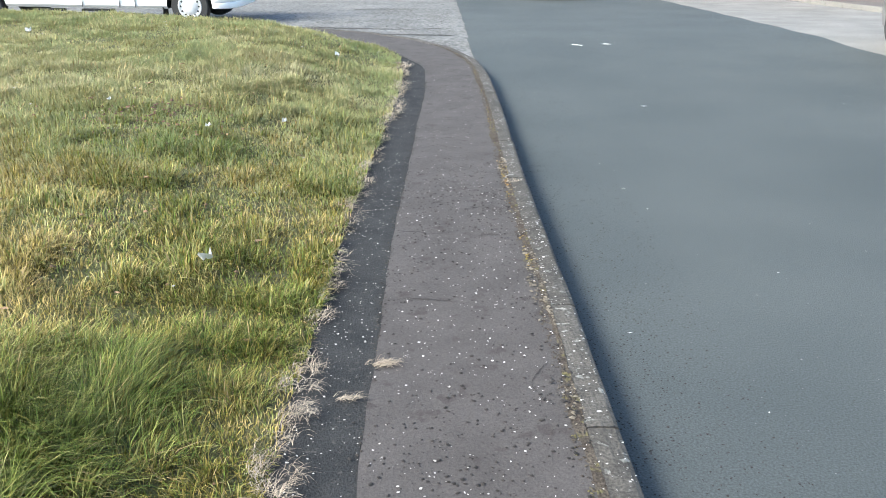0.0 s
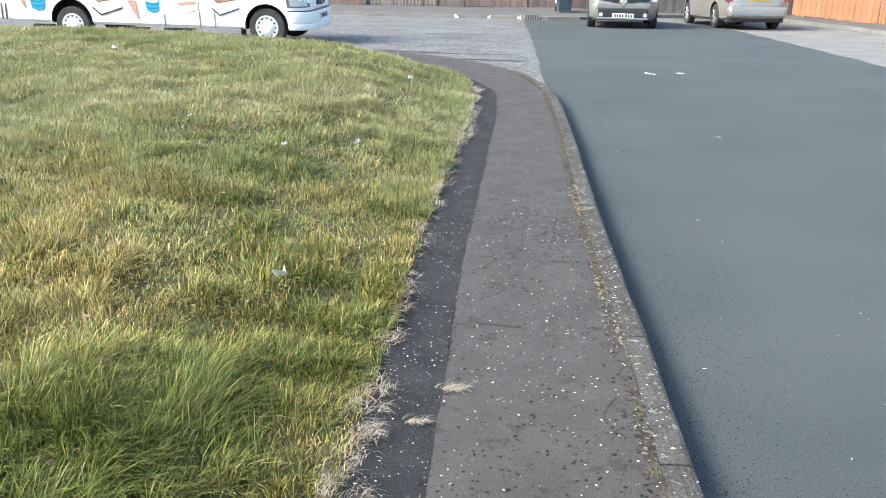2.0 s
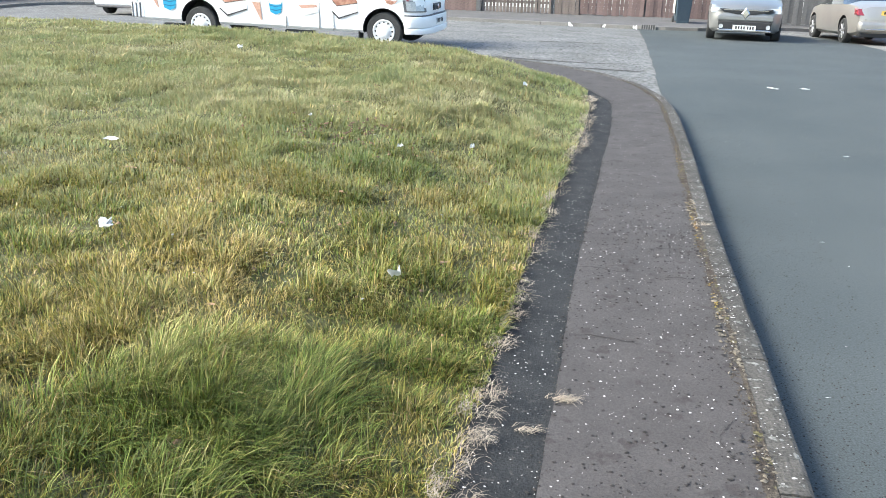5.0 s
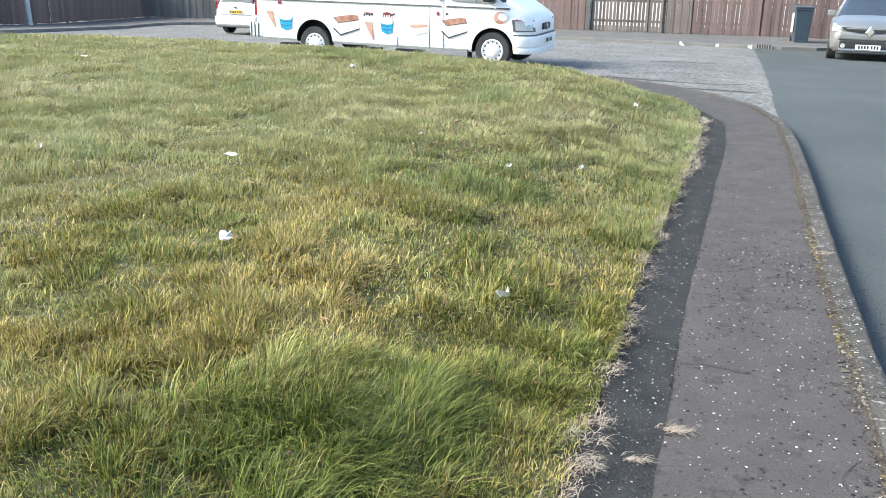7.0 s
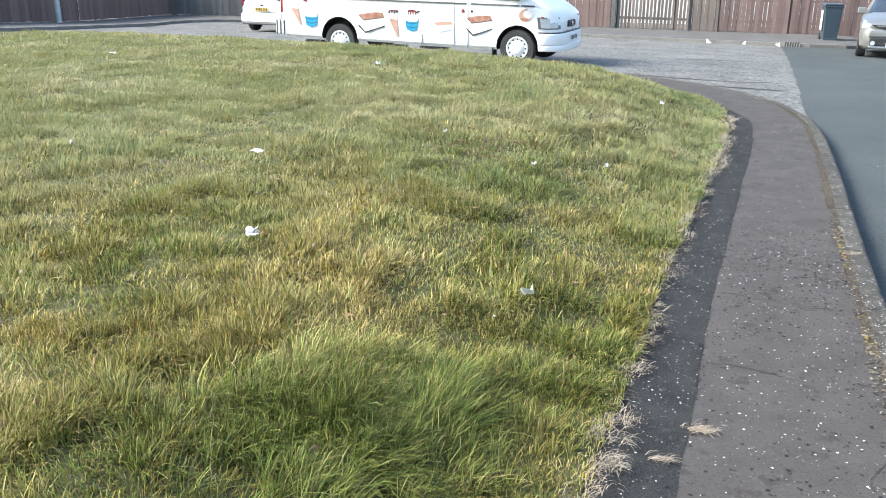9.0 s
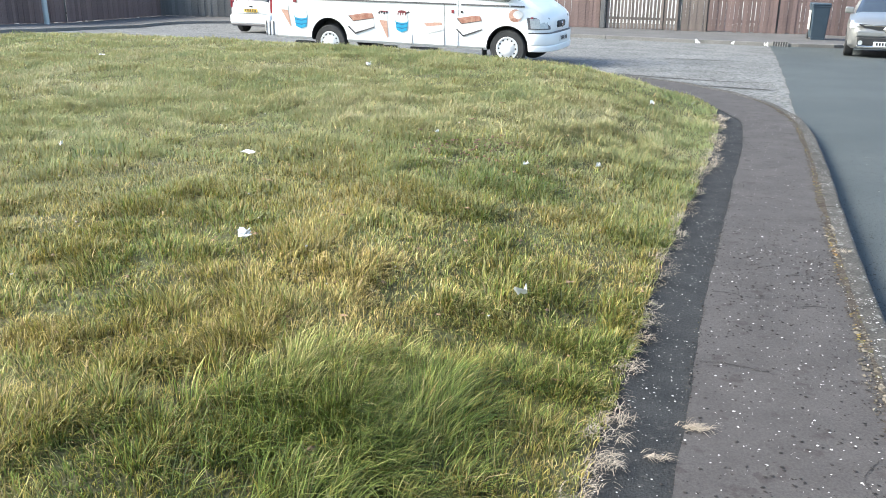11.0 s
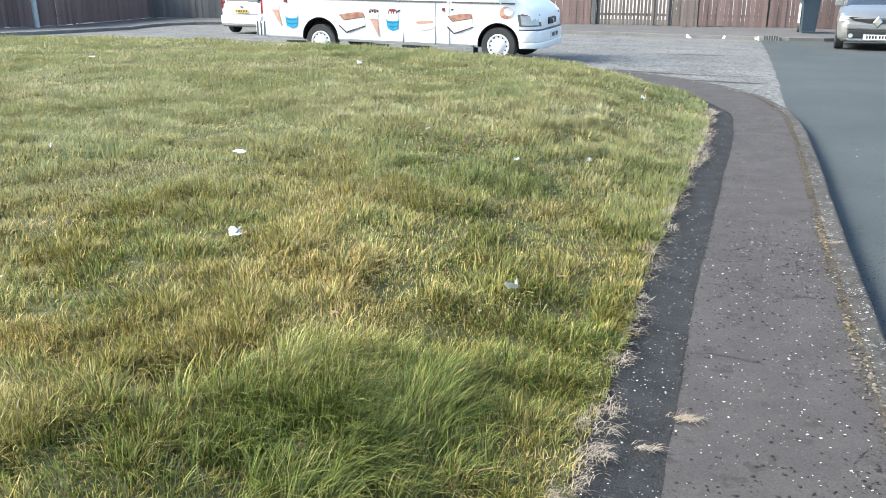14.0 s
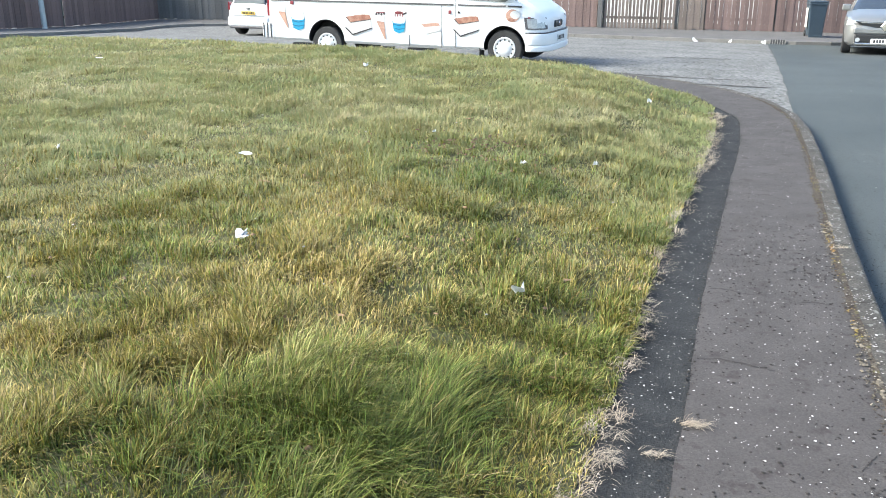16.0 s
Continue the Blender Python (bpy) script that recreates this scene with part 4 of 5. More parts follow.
def slab(plan, z0, z1, lean=0.0, bevel=0.02):
    """An outline in x and y, drawn up from z0 to z1; the top leans back."""
    bm = bmesh.new()
    lo = [bm.verts.new((x, y, z0)) for x, y in plan]
    hi = [bm.verts.new((x - lean, y, z1)) for x, y in plan]
    f0, f1 = bm.faces.new(lo[::-1]), bm.faces.new(hi)
    for i in range(len(plan)):
        j = (i + 1) % len(plan)
        bm.faces.new((lo[i], lo[j], hi[j], hi[i]))
    if bevel:
        bmesh.ops.bevel(bm, geom=list({e for f in (f0, f1) for e in f.edges}), offset=bevel, segments=2, affect="EDGES", profile=0.5)
    return bm


CORNER = [(0.40, 0.982), (0.52, 0.965), (0.63, 0.915), (0.71, 0.83), (0.755, 0.68), (0.78, 0.40)]
NOSE = CORNER + [(x, -y) for x, y in reversed(CORNER)]
part("front_bumper", slab(NOSE, 0.40, 0.60, 0.0, 0.02), M_WHITE, van, smooth=True)
part("bumper_lip", slab([(x + 0.012 if x > 0.6 else x, y) for x, y in NOSE], 0.29, 0.398, 0.0, 0.02), M_WHITE, van, smooth=True)
part("bumper_gap", slab([(x - 0.012, y * 0.992) for x, y in NOSE], 0.602, 0.622, 0.0, 0.0), M_STRIPE, van)
part("grille", block(0.66, 0.752, -0.26, 0.26, 0.68, 0.80, 0.03), M_BLACK, van)
part("grille_badge", lathe([(0.05, 0), (0.05, 0.02)], 20), M_CHROME, van, place=pose(0.746, 0, 0.73, 0, 0, -90))
LAMP = [(0.43, 0.966), (0.50, 0.948), (0.585, 0.912), (0.668, 0.838), (0.70, 0.78)]
for s in (-1, 1):
    rim = [(x - 0.004, s * y * 0.998) for x, y in LAMP]
    part("headlight", slab([(x, s * y) for x, y in LAMP[:]] + [(0.40, s * 0.70)], 0.69, 0.86, 0.03, 0.008), M_LENS, van, "large clear headlamp")
    part("headlight_frame", slab(rim + [(0.722, s * 0.70), (0.385, s * 0.70), (0.385, s * 0.965)], 0.675, 0.874, 0.036, 0.0), M_STRIPE, van)
    part("mud_flap", block(-0.47, -0.455, s * 0.82 - 0.12, s * 0.82 + 0.12, 0.12, 0.45), M_BLACK, van, place=pose(0, 0, 0, 0, 0, 0))
plate(van, 0.79, 0, 0.50, 0.52, 1, M_PLATEW)
part("rear_bumper", block(-5.0, -4.70, -0.96, 0.96, 0.33, 0.60, 0.04, 3), M_WHITE, van)
for k in range(3):
    part("bumper_rib", block(-4.97 + k * 0.08, -4.945 + k * 0.08, -0.972, -0.955, 0.34, 0.62, 0.004, 1), M_STRIPE, van)
part("tail_light", block(-4.885, -4.83, -0.93, -0.80, 0.75, 1.05, 0.01), M_REDL, van)
part("tail_light", block(-4.885, -4.83, 0.80, 0.93, 0.75, 1.05, 0.01), M_REDL, van)
for a, b in ((-4.78, -0.97), (-0.88, 0.02), (0.05, 0.30)):
    part("side_stripe", block(a, b, -0.980, -0.955, 1.045, 1.072), M_STRIPE, van, "dark grey line along the side")
    part("side_stripe", block(a, b, 0.955, 0.980, 1.045, 1.072), M_STRIPE, van, "dark grey line along the side")
part("door_window", prism([(-0.82, 1.20), (-0.76, 1.15), (0.0, 1.13), (0.06, 1.17), (-0.22, 1.56), (-0.78, 1.62), (-0.84, 1.55)], -0.979, -0.90, 0.006), M_PALEGLASS, van, "grey reflecting side window of the cab")
part("window_pillar", block(-0.32, -0.30, -0.983, -0.93, 1.14, 1.60, 0.003, 1), M_STRIPE, van)
part("mirror", block(-0.14, 0.05, -1.17, -0.99, 1.17, 1.45, 0.03, 2), M_BLACK, van, "black plastic door mirror")
part("serving_window", block(-3.1, -1.5, -0.985, -0.93, 1.32, 2.0, 0.02), M_GLASS, van)
for a, z0, z1 in ((-0.93, 0.30, 1.9), (-1.84, 0.30, 0.50), (-1.20, 0.3, 1.06)):
    part("panel_gap", block(a, a + 0.004, -0.9735, -0.955, z0, z1), M_STRIPE, van)
for a, b in ((-4.35, -3.98), (-2.7, -2.2), (-1.9, -1.35)):
    part("side_step", block(a, b, -0.90, -0.80, 0.22, 0.26, 0.005, 1), M_BLACK, van, "dark bar under the sill")
part("exhaust", block(-4.4, -3.95, -0.86, -0.78, 0.2, 0.24, 0.01, 1), M_STRIPE, van)
part("door_handle", block(-1.02, -0.97, -0.995, -0.965, 1.16, 1.30, 0.006, 1), M_STRIPE, van)
part("lock_plate", block(-1.06, -1.01, -0.985, -0.965, 0.90, 0.96, 0.003, 1), M_SAUCE, van)
part("lock", lathe([(0.02, 0), (0.02, 0.02)], 12), M_BLACK, van, place=pose(-0.86, -0.975, 0.93, 180))
part("fuel_cap", block(-4.33, -4.26, -0.985, -0.965, 0.98, 1.04, 0.003, 1), M_SAUCE, van)
part("repeater", block(0.42, 0.47, -0.975, -0.95, 0.86, 0.885, 0.003, 1), M_SAUCE, van)


def flat(points, material, parent, name, up):
    """A decal piece on the van's side: an outline in x and z, a millimetre or so thick."""
    y = -0.974 - 0.0015 * up
    return part(name, prism(points, y - 0.0012, y + 0.004), material, parent)


def ellipse(cx, cz, a, b, n=18, t0=0, t1=360):
    return [(cx + a * math.cos(radians(t0 + (t1 - t0) * k / n)), cz + b * math.sin(radians(t0 + (t1 - t0) * k / n))) for k in range(n + (t1 - t0 < 360))]


def cone_sticker(x, z, h, sauce, tilt=0.12):
    s = flat(ellipse(x, z + h * 0.72, h * 0.20, h * 0.2), M_CREAM, van, "cone_sticker", 0)
    flat([(x - h * 0.17, z + h * 0.62), (x + tilt * h, z - h * 0.05), (x + tilt * h + 0.02, z - h * 0.05), (x + h * 0.17, z + h * 0.60), (x, z + h * 0.56)], M_CONE, s, "cone", 1)
    if sauce:
        for k in range(4):
            flat(ellipse(x + (k - 1.5) * h * 0.11, z + h * (0.88 + 0.03 * (k % 2)), h * 0.045, h * 0.05, 8), M_LINE, s, "topping", 2)
        flat(ellipse(x, z + h * 0.95, h * 0.22, h * 0.025, 14), M_SAUCE, s, "topping", 1)


def cup_sticker(x, z, h, sauce):
    s = flat(ellipse(x, z + h * 0.62, h * 0.32, h * 0.36), M_CREAM, van, "cup_sticker", 0)
    flat([(x - h * 0.36, z + h * 0.56)] + ellipse(x, z + h * 0.5, h * 0.36, h * 0.09, 10, 180, 360)[1:-1] + [(x + h * 0.36, z + h * 0.56), (x + h * 0.27, z + 0.02), (x, z - 0.02), (x - h * 0.27, z + 0.02)], M_BLUE, s, "cup", 1)
    for k in (0.18, 0.36):
        flat([(x - h * 0.31, z + h * k), (x, z + h * (k - 0.07)), (x + h * 0.31, z + h * k), (x + h * 0.31, z + h * (k + 0.04)), (x, z + h * (k - 0.02)), (x - h * 0.31, z + h * (k + 0.04))], M_BLUED, s, "cup_band", 2)
    if sauce:
        flat(ellipse(x, z + h * 0.92, h * 0.22, h * 0.07), M_SAUCE, s, "topping", 1)
        for k in range(4):
            flat(ellipse(x + (k - 1.5) * h * 0.13, z + h * 0.82, h * 0.03, h * 0.09, 8), M_SAUCE, s, "sauce_drip", 1)
        flat([(x + h * 0.2, z + h * 0.8), (x + h * 0.42, z + h * 0.9), (x + h * 0.40, z + h * 0.97), (x + h * 0.18, z + h * 0.88)], M_LINE, s, "flake", 2)


def wafer_sticker(x, z, w, h, pale=False):
    p = [(x - w * 0.42, z + h * 0.28), (x - w * 0.2, z), (x + w * 0.5, z + h * 0.34), (x + w * 0.47, z + h * 0.78), (x - w * 0.42, z + h * 0.7)]
    s = flat(p, M_CREAM, van, "wafer_sticker", 0)
    flat([(x - w * 0.45, z + h * 0.86), (x - w * 0.28, z + h * 0.60), (x + w * 0.48, z + h * 0.78), (x + w * 0.42, z + h), (x + w * 0.1, z + h * 0.99)], M_WAFER if not pale else M_CONE, s, "wafer", 1)
    if not pale:
        flat([(x - w * 0.5, z + h * 0.30), (x - w * 0.22, z - h * 0.06), (x + w * 0.5, z + h * 0.30), (x + w * 0.5, z + h * 0.36), (x - w * 0.21, z + h * 0.02), (x - w * 0.46, z + h * 0.34)], M_LINE, s, "lower_wafer", 2)
        flat([(x - w * 0.45, z + h * 0.86), (x - w * 0.28, z + h * 0.60), (x + w * 0.48, z + h * 0.78), (x + w * 0.48, z + h * 0.75), (x - w * 0.28, z + h * 0.565), (x - w * 0.48, z + h * 0.84)], M_LINE, s, "wafer_edge", 2)


cone_sticker(-4.53, 0.56, 0.46, False, 0.25)
cup_sticker(-4.17, 0.52, 0.42, False)
wafer_sticker(-2.88, 0.47, 0.56, 0.37)
cone_sticker(-2.42, 0.43, 0.48, True, 0.18)
cup_sticker(-2.04, 0.54, 0.38, True)
wafer_sticker(-1.42, 0.53, 0.40, 0.20, True)
wafer_sticker(-0.72, 0.52, 0.50, 0.35)
s = flat(ellipse(0.14, 0.90, 0.12, 0.11), M_CONE, van, "round_sticker", 0)
flat(ellipse(0.19, 0.92, 0.09, 0.07), M_CREAM, s, "cream_swirl", 1)
flat(ellipse(0.12, 0.83, 0.07, 0.03), M_WAFER, s, "sauce_drip", 2)

# ---- kerb beside the road ----
kerb = tagged(new("kerb"), "weathered grey concrete kerb beside the footway", "kerb", kind="structure")
outer = resample(KERB, 0.915)
for i in range(len(outer) - 1):
    p, q = outer[i], outer[i + 1]
    n_cut = 4
    verts, faces = [], []
    idx = [min(range(len(EDGE)), key=lambda k: (EDGE[k] - s).length) for s in (p, q)]
    r = random.Random(i)
    for k in range(n_cut + 1):
        t = 0.006 + (0.988) * k / n_cut
        e = p.lerp(q, t)
        tang = (q - p).normalized()
        nrm = Vector((-tang.y, tang.x))
        for dist, z in ((0.0, -0.28), (0.0, -0.022), (0.006, -0.006), (0.02, 0.0), (0.062, 0.002), (0.107, 0.0), (0.115, -0.008), (0.118, -0.28)):
            j = r.uniform(-0.0025, 0.0025)
            c = e + nrm * (dist + j)
            verts.append((c.x, c.y, z + r.uniform(-0.0015, 0.0015)))
    for k in range(n_cut):
        for s in range(7):
            faces.append((k * 8 + s, (k + 1) * 8 + s, (k + 1) * 8 + s + 1, k * 8 + s + 1))
    faces += [tuple(range(8)), tuple(n_cut * 8 + s for s in range(8))[::-1]]
    geo("kerb_stone", verts, faces, M_KERB, kerb, smooth=False)

# ---- loose matter on the footway, fringe of dead grass, moss ----
def chips(name, x, y, z, size, material, label, category, thick=0.25):
    """Small uneven flakes lying about, in one mesh."""
    v, f = [], []
    for px, py, pz, s in zip(x, y, z, size):
        n = random.randrange(4, 7)
        a0 = random.uniform(0, math.tau)
        st = random.uniform(0.5, 1.0)
        o = len(v)
        for k in range(n):
            a = math.tau * k / n
            dx, dy = s * math.cos(a) * random.uniform(0.7, 1.1), s * st * math.sin(a) * random.uniform(0.7, 1.1)
            v.append((px + dx * math.cos(a0) - dy * math.sin(a0), py + dx * math.sin(a0) + dy * math.cos(a0), pz + random.uniform(0, 0.25) * s))
        v.append((px, py, pz + thick * s))
        f += [(o + k, o + (k + 1) % n, o + n) for k in range(n)]
    return tagged(geo(name, v, f, material), label, category, kind="stuff")


def along(k_from, k_to, count, lo, hi, power=1.0, loose=0.04):
    """Spots between the kerb's inner edge (0) and the lawn (1) along the footway."""
    i = rng.integers(k_from, k_to, count)
    t = lo + (hi - lo) * rng.uniform(0, 1, count) ** power
    a = np.array([KERB_IN[k] for k in i])
    b = np.array([LAWN_EDGE[k] for k in i])
    p = a + (b - a) * t[:, None]
    return p[:, 0] + rng.uniform(-loose, loose, count), p[:, 1] + rng.uniform(-0.05, 0.05, count)


K0 = min(range(len(EDGE)), key=lambda k: (EDGE[k] - Vector((0.84, 1.2))).length)
K1 = min(range(len(EDGE)), key=lambda k: (EDGE[k] - Vector((0.9, 9.6))).length)
KM = (K0 + K1) // 2
for a, b, n1, n2 in ((K0, KM, 1250, 3400), (KM, K1, 420, 900)):
    x, y = along(a, b, n1, 0.02, 0.72)
    keep = vnoise(x, y, 0.35, 21) + rng.uniform(-0.35, 0.35, n1) > 0.42
    chips("pale_petals", x[keep], y[keep], np.full(keep.sum(), -0.003), 0.0018 + 0.0050 * rng.uniform(0, 1, keep.sum()) ** 2.4, M_CHIP, "tiny white petals and chips on the footway", "debris")
    x, y = along(a, b, n2, 0.02, 0.74)
    keep = vnoise(x, y, 0.4, 22) + rng.uniform(-0.4, 0.4, n2) > 0.5
    chips("dark_crumbs", x[keep], y[keep], np.full(keep.sum(), -0.003), 0.003 + 0.007 * rng.uniform(0, 1, keep.sum()) ** 1.7, M_CRUMB, "dark crumbs of soil on the footway", "debris", 0.4)
    x, y = along(a, b, n1 // 2, 0.74, 1.0)
    chips("pale_petals", x, y, np.full(len(x), -0.007), 0.0016 + 0.0045 * rng.uniform(0, 1, len(x)) ** 2.5, M_CHIP, "tiny white petals and chips on the dark strip", "debris")
x, y = along(K0, K1, 2200, -0.025, 0.03, 1.0, 0.008)
keep = vnoise(y, y * 0, 0.45, 31) + rng.uniform(-0.14, 0.14, 2200) - 0.12 * smooth01((y - 6.2) / 1.5) > 0.58
chips("moss", x[keep], y[keep], np.full(keep.sum(), -0.004), rng.uniform(0.003, 0.011, keep.sum()), M_LICHEN, "yellow-green and rusty moss along the kerb joint", "moss", 0.6)
x, y = along(K0, K1, 2200, -0.02, 0.045, 1.0, 0.010)
chips("joint_soil", x, y, np.full(len(x), -0.004), rng.uniform(0.003, 0.010, len(x)), M_JOINT, "brown soil crumbs in the worn kerb joint", "soil", 0.4)
x, y = along(K0, KM, 900, -0.02, 0.05, 1.3, 0.010)
keep = vnoise(y, y * 0, 0.32, 35) + rng.uniform(-0.2, 0.2, 900) + 0.45 * np.exp(-((y - 2.25) / 0.22) ** 2) > 0.60
chips("joint_rubble", x[keep], y[keep], np.full(keep.sum(), -0.0005), 0.003 + 0.013 * rng.uniform(0, 1, keep.sum()) ** 2.2, M_RUBBLE, "broken pale mortar and rubble in the worn kerb joint", "rubble", 0.6)
x, y = along(K0, K1, 1500, -0.115, -0.01, 1.0, 0.008)
keep = vnoise(x, y, 0.12, 36) + rng.uniform(-0.25, 0.25, 1500) > 0.62
chips("lichen", x[keep], y[keep], np.full(keep.sum(), 0.0015), 0.0015 + 0.007 * rng.uniform(0, 1, keep.sum()) ** 2.5, M_CHIP, "pale lichen spots on the concrete kerb", "lichen", 0.1)
x, y = along(K0, KM, 700, -0.005, 0.075, 1.5, 0.012)
keep = rng.uniform(0, 1, 700) < 0.10 + 0.8 * np.exp(-((y - 2.28) / 0.12) ** 2)
chips("joint_hole", x[keep], y[keep], np.full(keep.sum(), 0.0012), 0.003 + 0.011 * rng.uniform(0, 1, keep.sum()) ** 1.4, M_CRUMB, "dark broken hole and crumbs in the worn kerb joint", "soil", 0.3)
# ragged crumbs along the seam between footway and dark strip
i = rng.integers(K0, K1, 900)
seam_at = np.array([BAND_OUT[k] for k in i])
x, y = seam_at[:, 0] + rng.normal(0, 0.010, 900), seam_at[:, 1] + rng.uniform(-0.05, 0.05, 900)
keep = vnoise(y, y * 0, 0.25, 37) + rng.uniform(-0.3, 0.3, 900) > 0.48
chips("seam_crumbs", x[keep], y[keep], np.full(keep.sum(), -0.004), 0.002 + 0.007 * rng.uniform(0, 1, keep.sum()) ** 2, M_CRUMB, "crumbling dark edge of the footway's seam", "debris", 0.5)
keep = vnoise(y, y * 0, 0.3, 38) + rng.uniform(-0.3, 0.3, 900) > 0.72
chips("seam_grit", x[keep], y[keep], np.full(keep.sum(), -0.003), rng.uniform(0.002, 0.005, keep.sum()), M_JOINT, "brown grit along the footway's seam", "debris", 0.5)
x, y = along(K0, K1, 900, -0.11, 0.03, 1.0, 0.010)
keep = vnoise(x, y, 0.4, 33) + rng.uniform(-0.3, 0.3, 900) > 0.5
chips("kerb_grit", x[keep], y[keep], np.full(keep.sum(), 0.001), rng.uniform(0.002, 0.006, keep.sum()), M_CHIP, "pale lichen spots and grit on the kerb", "debris", 0.2)
gutter = 5200
x = 0.015 + rng.uniform(0, 1, gutter) ** 2.4 * 0.60
y = rng.uniform(1.4, 9.2, gutter)
x = x + np.interp(y, [p.y for p in KERB[:140]], [p.x for p in KERB[:140]])
chips("gutter_grit", x, y, np.array([gz(a, b) + 0.012 for a, b in zip(x, y)]), rng.uniform(0.002, 0.006, gutter), M_CRUMB, "dark grit and leaf mould in the gutter", "debris", 0.5)
x = rng.uniform(-2.6, 1.1, 5000)
y = 11.2 + 6.5 * rng.uniform(0, 1, 5000) ** 1.5
keep = (y > 11.75 - 0.55 * x) & (vnoise(x, y, 0.5, 51) + rng.uniform(-0.2, 0.2, 5000) > 0.42)
chips("loose_gravel", x[keep], y[keep], ground_z(x[keep], y[keep]) + 0.001, rng.uniform(0.006, 0.02, keep.sum()), M_OLD, "loose pale gravel of the broken old road", "gravel", 0.7)
x = rng.uniform(1.05, 4.5, 1000)
y = rng.uniform(1.6, 6.5, 1000)
chips("dark_road_grit", x, y, ground_z(x, y) + 0.012, rng.uniform(0.0012, 0.0034, 1000), M_CRUMB, "fine dark grit on the carriageway", "debris", 0.4)
x = rng.uniform(1.05, 4.5, 1000)
y = rng.uniform(1.6, 6.5, 1000)
chips("pale_road_grit", x, y, ground_z(x, y) + 0.012, rng.uniform(0.0015, 0.0035, 1000), M_OLD, "fine pale grit on the carriageway", "debris", 0.4)
x = rng.uniform(1.3, 5.8, 260)
y = rng.uniform(2, 15, 260)
chips("road_grit", x, y, np.array([gz(a, b) + 0.012 for a, b in zip(x, y)]), rng.uniform(0.003, 0.008, 260), M_CHIP, "scattered pale specks on the carriageway", "debris", 0.3)

# dead straw hanging over the dark strip, in matted tufts
spots = []
s_at = K0
while s_at < K1 - 4:
    p, q = LAWN_EDGE[s_at], BAND_OUT[s_at]
    thick = float(0.55 * vnoise(p.y, 0.0, 0.55, 41) + 0.45 * vnoise(p.y, 0.0, 0.17, 43))
    thick = min(1.0, max(0.0, (thick - 0.18) * 1.6)) + 0.3 * math.exp(-((p.y - 2.32) / 0.12) ** 2) + 0.35 * math.exp(-((p.y - 7.2) / 0.8) ** 2) + 0.25 * math.exp(-((p.y - 4.3) / 0.25) ** 2)
    spots.append((p, (q - p).normalized(), min(thick, 1.05)))
    s_at += 1
for far_part, (lo_y, hi_y, many, thin) in enumerate(((0, 4.2, 190, 0.0015), (4.2, 11, 130, 0.0025))):
    px, py, pz, ph, pl, pt = [], [], [], [], [], []
    for p, side, thick in spots:
        if not lo_y <= p.y < hi_y:
            continue
        for _ in range(3):
            n = int(many / 7 * (0.27 + thick ** 1.7) * rng.uniform(0.2, 1.8))
            centre = p + side * float(rng.uniform(-0.05, 0.035 + 0.035 * thick)) + Vector((0, float(rng.uniform(-0.05, 0.05))))
            aim = math.atan2(side.y, side.x) - 0.35 + float(rng.normal(0, 0.8))
            px.append(centre.x + rng.normal(0, 0.016, n))
            py.append(centre.y + rng.normal(0, 0.022, n))
            pz.append(rng.uniform(-0.006, 0.012 + 0.02 * min(thick, 1), n))
            ph.append(rng.uniform(0.012, 0.045, n) * (0.7 + 0.5 * thick))
            pl.append(np.clip(rng.normal(1.52, 0.13, n), 0.9, 1.68))
            pt.append(aim + rng.normal(0, 1.1, n))
    px, py, pz, ph, pl, pt = (np.concatenate(a) for a in (px, py, pz, ph, pl, pt))
    blades("dead_grass", px, py, pz, ph, rng.uniform(0.7, 1.5, len(px)) * thin, pl, M_STRAW, "bleached dead grass matted along the lawn's edge", pt, (0.0, 0.35, 0.7, 1.0))


def straw_tuft(x, y, count, spread, ang):
    a = rng.normal(radians(ang), 0.6, count)
    blades("straw_tuft", x + rng.normal(0, spread, count), y + rng.normal(0, spread * 0.5, count), np.full(count, -0.003), rng.uniform(0.015, 0.042, count), rng.uniform(0.0015, 0.003, count), rng.uniform(1.3, 1.65, count), M_STRAW, "small tuft of dead straw lying on the footway", a)


straw_tuft(0.10, 2.51, 130, 0.020, 0)
straw_tuft(-0.02, 2.28, 45, 0.022, -20)
straw_tuft(0.83, 4.73, 40, 0.03, 10)


def crack(name, points, width):
    """A thin dark split in the asphalt."""
    line = spline(points, 8)
    r = random.Random(len(line) + int(points[0][1] * 100))
    v, f = [], []
    for i, p in enumerate(line):
        w = width * r.uniform(0.25, 1.0) * math.sin(math.pi * (i + 0.6) / (len(line) + 0.2))
        q = p + Vector((r.uniform(-0.004, 0.004), r.uniform(-0.006, 0.006)))
        v += [(q.x, q.y - w, -0.002), (q.x, q.y + w, -0.002)]
    f = [(2 * i, 2 * i + 2, 2 * i + 3, 2 * i + 1) for i in range(len(line) - 1)]
    ob = geo(name, v, f, M_CRUMB, path)


